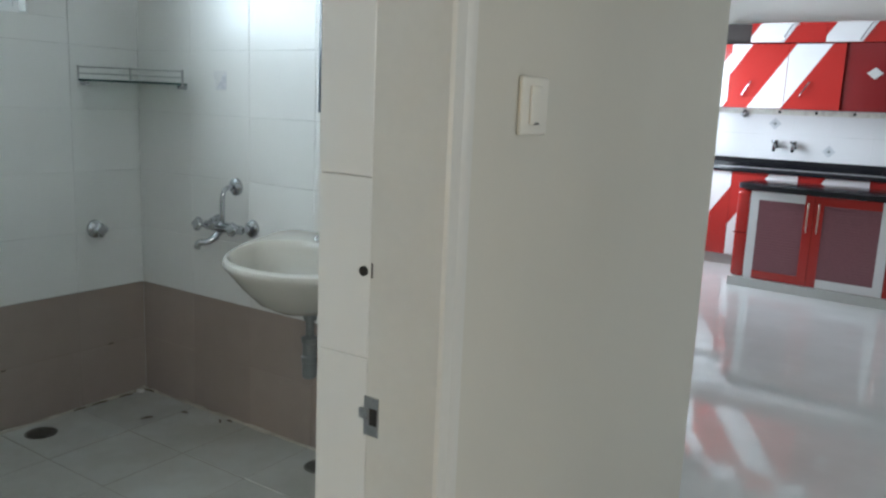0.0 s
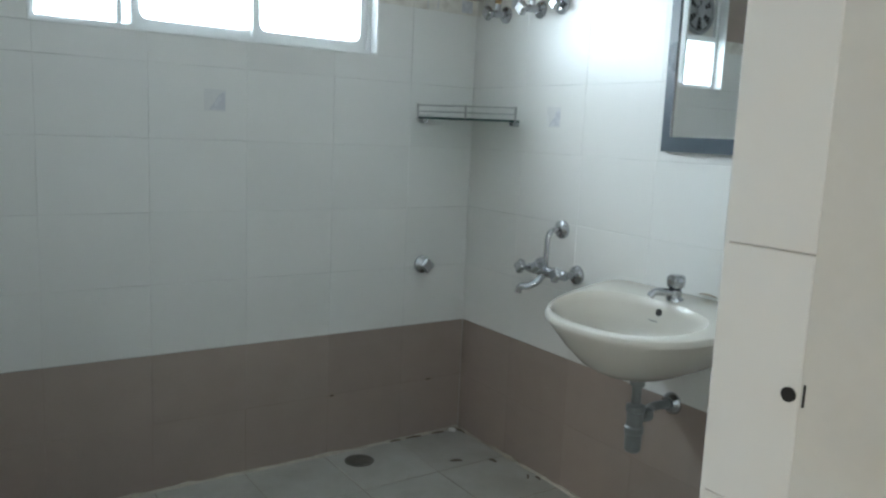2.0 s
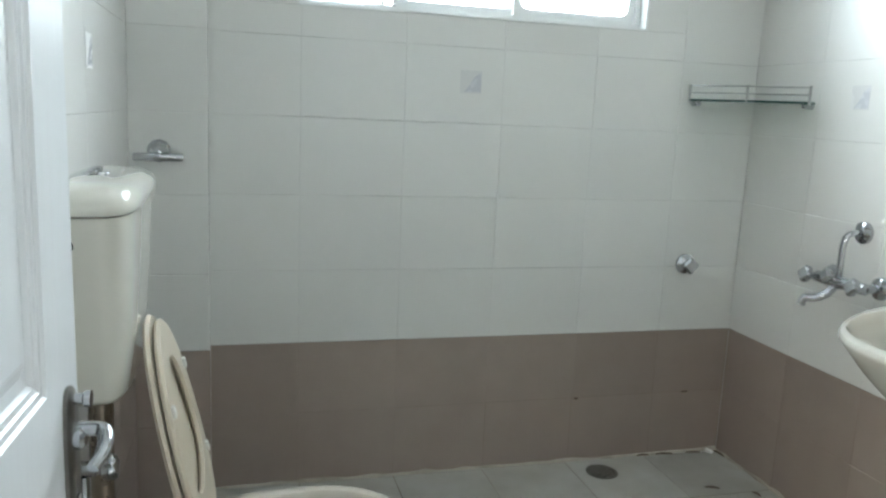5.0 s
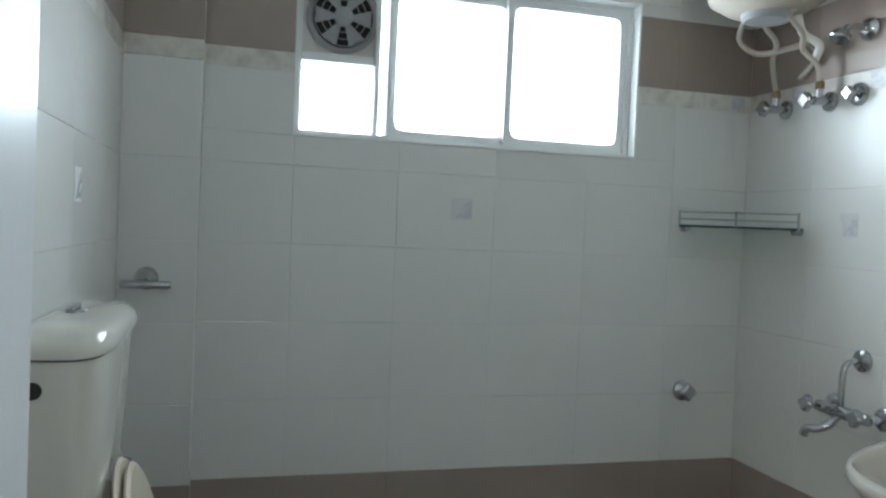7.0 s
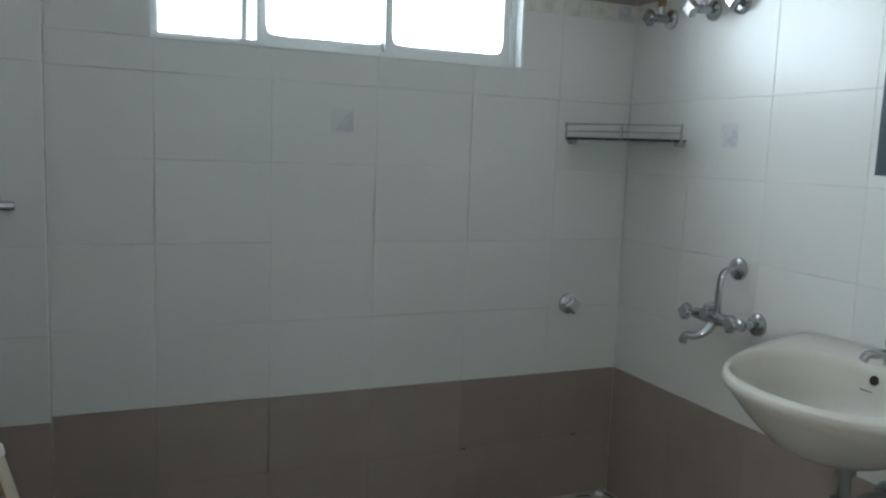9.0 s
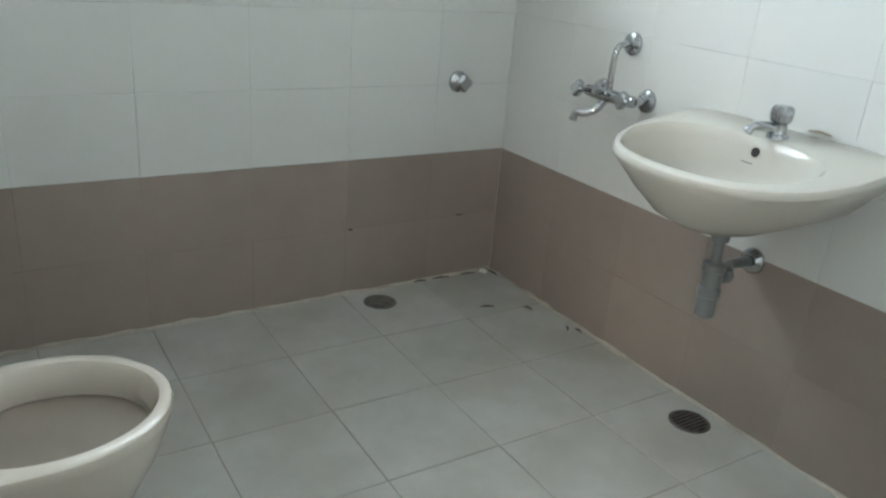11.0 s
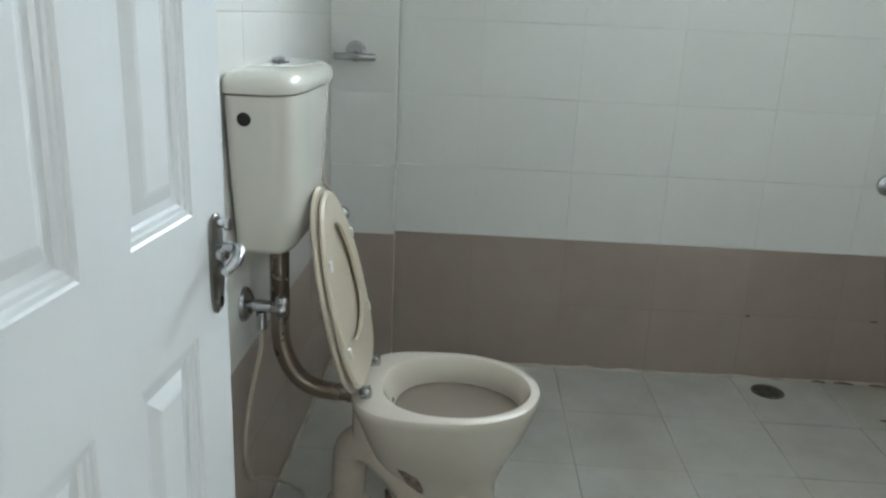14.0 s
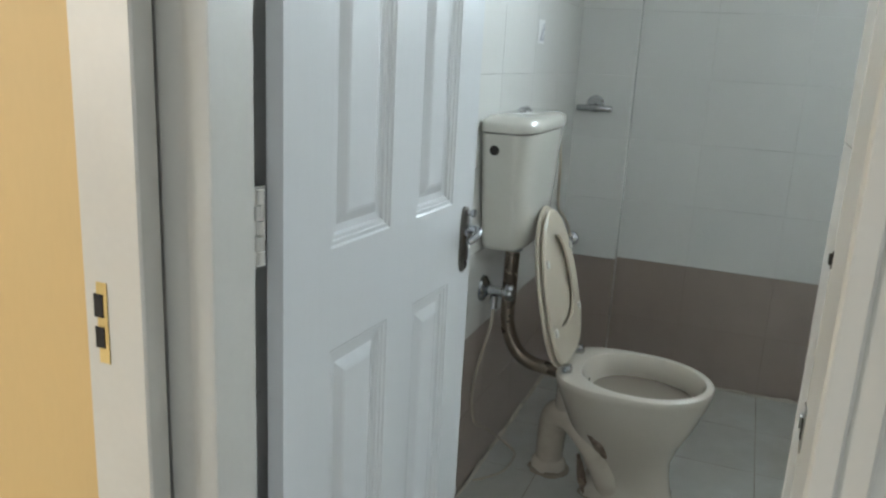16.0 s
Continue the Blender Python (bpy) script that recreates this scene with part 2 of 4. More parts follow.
def egg(hw, yb, yf, ymid, z, nb=2.0, nf=2.0, cx=0.0, n=48, tilt=None):
    """A closed outline, wide in x, with its back at yb and its front at yf; higher powers make it squarer."""
    pts = []
    for i in range(n):
        a = 2 * math.pi * i / n
        c, s = math.cos(a), math.sin(a)
        p = nb if s > 0 else nf
        x = hw * math.copysign(abs(c) ** (2 / p), c)
        y = ymid + (yb - ymid if s > 0 else ymid - yf) * math.copysign(abs(s) ** (2 / p), s)
        pts.append((cx + x, y, z + (tilt(x, y) if tilt else 0)))
    return pts


def tube(points, r, seg=10, smooth=6, bm=None):
    """A round tube along a smoothed path; r is one radius or one a point."""
    P = [Vector(p) for p in points]
    R = list(r) if isinstance(r, (list, tuple)) else [r] * len(P)
    path, rad = [], []
    for i in range(len(P) - 1):
        p0, p1, p2, p3 = P[max(i - 1, 0)], P[i], P[i + 1], P[min(i + 2, len(P) - 1)]
        k = smooth if len(P) > 2 else 1
        for q in range(k):
            t = q / k
            path.append(0.5 * (2 * p1 + (p2 - p0) * t + (2 * p0 - 5 * p1 + 4 * p2 - p3) * t * t + (3 * p1 - p0 - 3 * p2 + p3) * t ** 3))
            rad.append(R[i] + (R[i + 1] - R[i]) * t)
    path.append(P[-1])
    rad.append(R[-1])
    rings = []
    d = (path[1] - path[0]).normalized()
    side = d.orthogonal().normalized()
    for i, p in enumerate(path):
        d = (path[min(i + 1, len(path) - 1)] - path[max(i - 1, 0)]).normalized()
        side = (side - d * side.dot(d)).normalized()
        up = d.cross(side)
        rings.append([p + (side * math.cos(a) + up * math.sin(a)) * rad[i] for a in [2 * math.pi * k / seg for k in range(seg)]])
    return loft(rings)


def turned(profile, at, axis=(0, 0, 1), seg=20):
    """A round body from (radius, height) pairs, standing at a place along an axis."""
    q = Vector(axis).to_track_quat("Z", "Y").to_matrix().to_4x4()
    m = Matrix.Translation(at) @ q
    rings = [[m @ Vector((r * math.cos(a), r * math.sin(a), h)) for a in [2 * math.pi * k / seg for k in range(seg)]] for r, h in profile]
    return loft(rings)


def joined(*bms):
    out = bmesh.new()
    for b in bms:
        me = bpy.data.meshes.new("tmp")
        b.to_mesh(me)
        b.free()
        out.from_mesh(me)
        bpy.data.meshes.remove(me)
    return out


def part(name, bm, mat, parent=None, label="", smooth=True):
    me = bpy.data.meshes.new(name)
    bm.to_mesh(me)
    bm.free()
    me.materials.append(mat)
    if smooth:
        me.shade_smooth()
        me.set_sharp_from_angle(angle=radians(38))
    ob = new(name, me)
    if parent:
        ob.parent = parent
        ob.matrix_parent_inverse = parent.matrix_world.inverted()
    if label:
        ob["label"] = label
    return ob


def thing(name, label, category, at=(0, 0, 0), group="", kind=""):
    ob = new(name)
    ob.empty_display_size = 0.05
    ob.location = at
    bpy.context.view_layer.update()
    return tagged(ob, label, category, group, kind)


def structure(name, bm, mat, label, category):
    return tagged(part(name, bm, mat, smooth=False), label, category, kind="structure")


# ---- the place in numbers ----
SOUTH = -2.137           # toilet wall
EAST = 2.273            # inner face of the door wall
HALL = 2.415            # its hall face
CEIL = 2.65
HALL_CEIL = 2.75
JAMB_L, JAMB_H = -1.371, -2.046   # latch and hinge faces of the bathroom doorway
HEAD = 2.06
ROW = 0.2460            # wall tile height
COL = 0.333
WIN = (-1.645, -0.457, 1.570, 2.115)

# ---- bathroom shell ----
wall_west = structure("wall_west", boxes(
    (-0.16, -0.002, SOUTH - 0.12, 0.12, -0.12, WIN[2]), (-0.16, -0.002, SOUTH - 0.12, 0.12, WIN[3], CEIL + 0.1),
    (-0.16, -0.002, SOUTH - 0.12, WIN[0], WIN[2], WIN[3]), (-0.16, -0.002, WIN[1], 0.12, WIN[2], WIN[3])),
    GROUT, "white and brown tiled bathroom wall with a high window", "wall")
wall_north = structure("wall_north", boxes((-0.002, 2.1, 0.002, 0.065, -0.12, CEIL + 0.1)), GROUT,
                       "white and brown tiled wall behind the basin", "wall")
wall_south = structure("wall_south", boxes((-0.002, HALL - 0.021, SOUTH - 0.12, SOUTH - 0.002, -0.12, CEIL + 0.1)), GROUT,
                       "white and brown tiled wall behind the cistern", "wall")
wall_pier = structure("wall_pier", boxes((-0.002, 0.050, SOUTH - 0.002, -1.915, 0.0, CEIL)), GROUT,
                      "shallow tiled pier in the bathroom corner", "wall")
wall_east = structure("wall_east", boxes(
    (EAST + 0.002, HALL - 0.02, JAMB_L + 0.031, -0.25, -0.12, CEIL + 0.1),
    (EAST + 0.002, HALL - 0.02, SOUTH - 0.002, JAMB_L + 0.031, HEAD + 0.05, CEIL + 0.1)), GROUT,
    "tiled inner side of the bathroom door wall", "wall")
floor_bath = structure("floor_bathroom", boxes((-0.002, HALL - 0.005, SOUTH - 0.002, 0.002, -0.12, -0.002)), GROUT_FLOOR,
                       "grey-white tiled bathroom floor with dirty joints", "floor")
ceiling_bath = structure("ceiling_bathroom", boxes((-0.002, EAST + 0.002, SOUTH - 0.002, 0.002, CEIL, CEIL + 0.1)), WHITE_WALL,
                         "plain white bathroom ceiling", "ceiling")

# ---- hall, kitchen and bedroom shell ----
wall_hall_west = structure("wall_hall_west", boxes(
    (HALL - 0.02, HALL, JAMB_L + 0.031, -0.110, -0.12, HALL_CEIL), (HALL - 0.02, HALL, SOUTH - 0.02, JAMB_L + 0.031, HEAD + 0.05, HALL_CEIL),
    (HALL - 0.02, HALL, SOUTH - 0.02, JAMB_H - 0.056, -0.12, HEAD + 0.05)), PLASTER, "beige painted hall wall with a switch", "wall")
wall_corner = structure("wall_corner_end", boxes((0.5, 2.2, 0.065, 0.085, -0.12, HALL_CEIL), (2.1, 2.2, -0.25, 0.065, -0.12, HALL_CEIL), (2.2, HALL - 0.02, -0.25, -0.110, -0.12, HALL_CEIL)), PLASTER, "beige painted return of the hall wall", "wall")
ODX0, ODX1 = 2.500, 3.34
wall_hall_south = structure("wall_hall_south", boxes(
    (HALL - 0.15, ODX0 - 0.06, SOUTH - 0.061, SOUTH - 0.022, -0.12, HALL_CEIL), (ODX1 + 0.06, 6.5, SOUTH - 0.14, SOUTH - 0.022, -0.12, HALL_CEIL),
    (ODX0 - 0.06, ODX1 + 0.06, SOUTH - 0.14, SOUTH - 0.022, HEAD + 0.05, HALL_CEIL)), PLASTER, "beige painted hall wall round the bedroom doorway", "wall")
floor_hall = structure("floor_hall", boxes((HALL - 0.005, 6.5, -5.1, 5.75, -0.12, 0.0), (0.5, HALL - 0.005, 0.085, 5.75, -0.12, 0.0), (2.2, HALL - 0.005, -0.110, 0.085, -0.12, 0.0),
                                           (-0.2, HALL - 0.005, -5.1, SOUTH - 0.13, -0.12, 0.0)),
                       MARBLE, "polished pale marble floor of hall and kitchen", "floor")
ceiling_hall = structure("ceiling_hall", boxes((-0.2, 6.6, -5.1, 5.86, HALL_CEIL, HALL_CEIL + 0.1)), WHITE_WALL, "plain white hall ceiling", "ceiling")
wall_kitchen_back = structure("wall_kitchen_back", boxes((0.5, 6.5, 5.742, 5.86, -0.12, HALL_CEIL)), WHITE_WALL, "white kitchen wall", "wall")
wall_kitchen_side = structure("wall_kitchen_side", boxes((0.5, 0.62, 0.11, 3.9, -0.12, HALL_CEIL), (0.5, 0.62, 5.1, 5.742, -0.12, HALL_CEIL),
                              (0.5, 0.62, 3.9, 5.1, -0.12, 0.95), (0.5, 0.62, 3.9, 5.1, 2.05, HALL_CEIL)), WHITE_WALL,
                              "white kitchen side wall with a window opening", "wall")
# Out of view; its opening is added to hold the hall lamp.
wall_hall_east = structure("wall_hall_east", boxes((6.5, 6.62, -5.1, -0.6, -0.12, HALL_CEIL), (6.5, 6.62, 1.8, 5.86, -0.12, HALL_CEIL),
                           (6.5, 6.62, -0.6, 1.8, -0.12, 0.75), (6.5, 6.62, -0.6, 1.8, 2.25, HALL_CEIL)), WHITE_WALL,
                           "unseen white hall wall with a wide opening added for daylight", "wall")
wall_bed = structure("wall_bedroom", boxes((-0.2, 6.5, -5.22, -5.1, -0.12, HALL_CEIL), (-0.3, -0.2, -5.1, SOUTH - 0.12, -0.12, HALL_CEIL)),
                     TAN_WALL, "tan painted bedroom wall seen through the doorway", "wall")
YF_TAN = SOUTH - 0.062
wall_bed_near = structure("wall_bedroom_near", boxes((2.36, 2.492, -5.1, YF_TAN, -0.12, HALL_CEIL)), TAN_WALL,
                          "tan painted bedroom side wall beside the doorway", "wall")
sky_backdrop = structure("backdrop_sky", boxes((-2.2, -2.19, -6, 4, -0.5, 6.5)), SKY_GLOW, "bright overcast sky beyond the window", "sky")


# ---- window ----
def ring_frame(x0, x1, y0, y1, z0, z1, w):
    return boxes((x0, x1, y0, y1, z0, z0 + w), (x0, x1, y0, y1, z1 - w, z1), (x0, x1, y0, y0 + w, z0 + w, z1 - w), (x0, x1, y1 - w, y1, z0 + w, z1 - w))


y0, y1, z0, z1 = WIN
window = thing("window_1", "white framed sliding bathroom window with frosted panes", "window", ((-0.1), (y0 + y1) / 2, z0), kind="structure")
part("window_lining", boxes((-0.16, 0.0, y0, y0 + 0.006, z0, z1), (-0.16, 0.0, y1 - 0.006, y1, z0, z1), (-0.16, 0.0, y0 + 0.006, y1 - 0.006, z0, z0 + 0.006),
                            (-0.16, 0.0, y0 + 0.006, y1 - 0.006, z1 - 0.006, z1)), UPVC, window, smooth=False)
part("window_frame", ring_frame(-0.11, -0.05, y0 + 0.006, y1 - 0.006, z0 + 0.006, z1 - 0.006, 0.018), UPVC, window, smooth=False)
for a, b in ((-1.387, -1.370), (-1.342, -1.331)):
    part("mullion", soft_box(-0.115, -0.035, a, b, z0 + 0.024, z1 - 0.024, 0.004), UPVC, window)
part("transom", soft_box(-0.11, -0.04, y0 + 0.024, -1.387, 1.815, 1.843, 0.003), UPVC, window)


def rounded_sash(x, a, b, c, d, w):
    """A sash frame with a rounded inner opening, w wide at its sides."""
    def outline(inset, power, xx):
        hy, hz, n = (b - a) / 2 - inset, (d - c) / 2 - inset, 64
        sgn = lambda v: math.copysign(abs(v) ** (2 / power), v)
        return [(xx, (a + b) / 2 + hy * sgn(math.cos(2 * math.pi * (k + 0.5) / n)), (c + d) / 2 + hz * sgn(math.sin(2 * math.pi * (k + 0.5) / n))) for k in range(n)]
    return loft([outline(0, 200, x - 0.012), outline(0, 200, x + 0.012), outline(w, 16, x + 0.012), outline(w, 16, x - 0.012), outline(0, 200, x - 0.012)], False, False)


for a, b, x in ((-1.331, -0.900, -0.095), (-0.930, y1 - 0.024, -0.07)):
    sash = part("sash", rounded_sash(x, a, b, z0 + 0.024, z1 - 0.024, 0.024), UPVC, window)
    pane = part("pane", boxes((x - 0.002, x + 0.002, a + 0.020, b - 0.020, z0 + 0.044, z1 - 0.044)), FROSTED, sash, smooth=False)
    pane.visible_shadow = False
pane = part("pane", boxes((-0.082, -0.078, -1.370, -1.342, z0 + 0.024, z1 - 0.024)), FROSTED, window, smooth=False)
pane.visible_shadow = False
pane = part("pane", boxes((-0.082, -0.078, y0 + 0.024, -1.387, z0 + 0.024, 1.815)), FROSTED, window, smooth=False)
pane.visible_shadow = False

fan = thing("exhaust_fan", "grey plastic exhaust fan on a cream board in the window", "fan", (-0.08, -1.492, 1.843))
part("board", boxes((-0.09, -0.07, y0 + 0.024, -1.387, 1.843, z1 - 0.024)), FAN_BOARD, fan, smooth=False)
fc = (-0.07, -1.492, 1.966)
part("housing", turned([(0.118, 0), (0.118, 0.012), (0.108, 0.02), (0.10, 0.012), (0.10, 0.002)], fc, (1, 0, 0), 28), FAN_PLASTIC, fan)
part("backing", turned([(0.098, 0), (0.098, 0.002)], (fc[0] + 0.002, fc[1], fc[2]), (1, 0, 0), 28), DARK_HOLE, fan)
part("hub", turned([(0.03, 0.0), (0.03, 0.02), (0.022, 0.026)], fc, (1, 0, 0), 18), FAN_PLASTIC, fan)
for k in range(6):
    a = k * math.pi / 3
    ring = lambda r, w, x: [(fc[0] + x + 0.006, fc[1] + r * math.cos(a - w), fc[2] + r * math.sin(a - w)), (fc[0] + x + 0.010, fc[1] + r * math.cos(a - w), fc[2] + r * math.sin(a - w)),
                            (fc[0] + x + 0.016, fc[1] + r * math.cos(a + w), fc[2] + r * math.sin(a + w)), (fc[0] + x + 0.012, fc[1] + r * math.cos(a + w), fc[2] + r * math.sin(a + w))]
    part("blade", loft([ring(0.028, 0.28, 0.0), ring(0.094, 0.30, 0.0)]), FAN_PLASTIC, fan)
for k in range(4):
    part("guard_ring", loft([[(fc[0] + 0.022 + 0.0015 * math.cos(c), fc[1] + (0.03 + 0.022 * k + 0.0015 * math.sin(c)) * math.cos(a), fc[2] + (0.03 + 0.022 * k + 0.0015 * math.sin(c)) * math.sin(a))
                             for c in (0, 1.57, 3.14, 4.71)] for a in [2 * math.pi * j / 28 for j in range(29)]], False, False), FAN_PLASTIC, fan)


# ---- doorways ----
frame_1 = thing("door_frame", "cream painted moulded bathroom door frame", "door frame", (2.32, -1.75, 0), kind="structure")
FX0, FX1 = 2.355, 2.450


def post_plan(face, sign, k, FX0, FX1):
    """Plan outline of a moulded frame post, its opening face at y = face; sign: the side it runs to; k: how wide the moulding is."""
    prof = [(FX0, 0), (FX1 - 0.004, 0), (FX1, 0.004), (FX1, 0.026), (FX1 - 0.008, 0.031), (FX1 - 0.004, 0.040), (FX1 - 0.004, 0.058), (FX1 - 0.013, 0.064),
            (FX1 - 0.013, 0.076), (HALL + 0.004, 0.082), (HALL - 0.001, 0.082), (HALL - 0.001, 0.044), (FX0, 0.044)]
    return [(x, face + sign * k * d) for x, d in prof]


latch, hinge = post_plan(JAMB_L, 1, 0.88, FX0, FX1 + 0.009), post_plan(JAMB_H, -1, 1.28, FX0 + 0.006, FX1)
part("latch_post", loft([[(x, y, z) for x, y in latch] for z in (0, HEAD)]), TRIM, frame_1)
part("hinge_post", loft([[(x, y, z) for x, y in hinge] for z in (0, HEAD)]), TRIM, frame_1)
part("head", boxes((FX0, FX1, JAMB_H - 0.105, JAMB_L + 0.058, HEAD, HEAD + 0.045)), TRIM, frame_1, smooth=False)
plate = part("strike_plate", boxes((2.352, 2.374, JAMB_L - 0.0015, JAMB_L + 0.001, 0.899, 0.948)), STEEL, frame_1, "worn steel strike plate", False)
part("latch_hole", boxes((2.361, 2.372, JAMB_L - 0.0025, JAMB_L - 0.001, 0.913, 0.934)), DARK_HOLE, plate, smooth=False)
part("lip", boxes((2.346, 2.358, JAMB_L - 0.004, JAMB_L - 0.001, 0.920, 0.932)), STEEL, plate, smooth=False)
part("bolt_hole", turned([(0.006, -0.001), (0.006, 0.0015)], (2.346, JAMB_L - 0.001, 1.101), (0, -1, 0), 16), DARK_HOLE, frame_1)
part("chipped_edge", boxes((2.3575, 2.359, JAMB_L - 0.0012, JAMB_L, 1.094, 1.112)), DARK_HOLE, frame_1, smooth=False)

frame_2 = thing("door_frame", "cream painted bedroom door frame with a brass strike plate", "door frame", (2.85, -2.2, 0), kind="structure")
YF = SOUTH - 0.020
part("latch_post", loft([[(x, y, z) for x, y in ((HALL + 0.012, YF), (2.456, YF), (2.456, YF + 0.040), (2.462, YF + 0.046), (2.474, YF + 0.046), (2.476, YF + 0.050), (ODX0 - 0.003, YF + 0.050), (ODX0, YF + 0.047),
                                               (ODX0, YF - 0.040), (HALL + 0.012, YF - 0.040))]
                         for z in (0, HEAD)]), TRIM, frame_2)
part("hinge_post", boxes((ODX1, ODX1 + 0.06, YF - 0.13, YF, 0, HEAD)), TRIM, frame_2, smooth=False)
part("head", boxes((2.456, ODX1 + 0.06, YF - 0.13, YF + 0.050, HEAD, HEAD + 0.05)), TRIM, frame_2, smooth=False)
plate = part("strike_plate", boxes((ODX0 - 0.001, ODX0 + 0.0015, YF - 0.021, YF - 0.005, 0.885, 0.99)), BRASS, frame_2, "brass strike plate", False)
for a, b in ((0.905, 0.932), (0.945, 0.975)):
    part("slot", boxes((ODX0 + 0.001, ODX0 + 0.0025, YF - 0.025, YF - 0.011, a, b)), DARK_HOLE, plate, smooth=False)


def door_leaf():
    """A six-panel leaf, hinge edge at x = 0, running along -x, front towards +y."""
    w, h, t = 0.677, 2.03, 0.028
    ob = thing("door_1", "white painted six-panel door standing open against the wall", "door", kind="structure")
    cols = [(0.121, 0.307), (0.407, 0.569)]
    rows = [(0.20, 0.803), (0.970, 1.60), (1.70, 1.92)]
    xs = [0, cols[0][0], cols[0][1], cols[1][0], cols[1][1], w]
    zs = [0.0] + [v for r in rows for v in r] + [h]
    bm = bmesh.new()
    for a, b in ((xs[0], xs[1]), (xs[2], xs[3]), (xs[4], xs[5])):
        box(bm, -b, -a, -t, 0, 0, h)
    for a, b in cols:
        for c, d in ((zs[0], zs[1]), (zs[2], zs[3]), (zs[4], zs[5]), (zs[6], zs[7])):
            box(bm, -b, -a, -t, 0, c, d)
    part("leaf", bm, DOOR_PAINT, ob, smooth=False)
    for a, b in cols:
        for c, d in rows:
            rings = [[(-b + i, y, c + i), (-a - i, y, c + i), (-a - i, y, d - i), (-b + i, y, d - i)]
                     for i, y in ((0, 0), (0.003, -0.003), (0.009, -0.0035), (0.011, -0.006), (0.017, -0.0068), (0.020, -0.0115), (0.032, -0.0125), (0.048, -0.005), (0.053, -0.0035))]
            back = [[(x, -t - y, z) for x, y, z in r] for r in rings[:5]]
            part("panel", loft(back[-1:] + rings), DOOR_PAINT, ob, smooth=False)
    hx = -0.635
    sgn = lambda v: math.copysign(abs(v) ** 0.6, v)
    lock = part("handle_plate", loft([[(hx + (0.020 - i) * sgn(math.cos(k * math.pi / 24)), y, 0.8855 + (0.0715 - i) * sgn(math.sin(k * math.pi / 24))) for k in range(48)]
                                      for i, y in ((0, 0), (0, 0.004), (0.004, 0.007))]), SHADED_STEEL, ob, "steel handle plate with rounded ends, its shade in the colour")
    part("lever", tube([(hx, 0.006, 0.910), (hx, 0.030, 0.910), (hx + 0.010, 0.039, 0.908), (hx + 0.036, 0.042, 0.901), (hx + 0.058, 0.036, 0.893)],
                       [0.008, 0.008, 0.0085, 0.008, 0.006], 12), CHROME, lock, "curved chrome lever")
    part("rosette", turned([(0.014, 0), (0.014, 0.008), (0.01, 0.012)], (hx, 0.006, 0.902), (0, 1, 0)), CHROME, lock)
    part("turn_knob", turned([(0.006, 0), (0.006, 0.010), (0.009, 0.012), (0.009, 0.018)], (hx, 0.006, 0.944), (0, 1, 0), 14), CHROME, lock)
    part("key_escutcheon", turned([(0.008, 0), (0.008, 0.003)], (hx, 0.006, 0.83), (0, 1, 0), 12), CHROME, lock)
    for z in (0.25, 0.975, 1.75):
        hg = part("hinge", boxes((0.022, 0.050, -0.017, -0.014, z, z + 0.11)), TRIM, ob, "painted steel hinge", False)
        for k in range(5):
            part("knuckle", turned([(0.006, 0), (0.006, 0.0185)], (0.034 + 0.006 * (k % 2), -0.012, z + 0.004 + 0.021 * k), (0, 0, 1), 10), TRIM, hg)
    return ob


door = door_leaf()
door.matrix_world = pose(2.303, -2.040, 0.012, 0, 0, -3.3)

# ---- sanitary ware ----
BX = 1.160


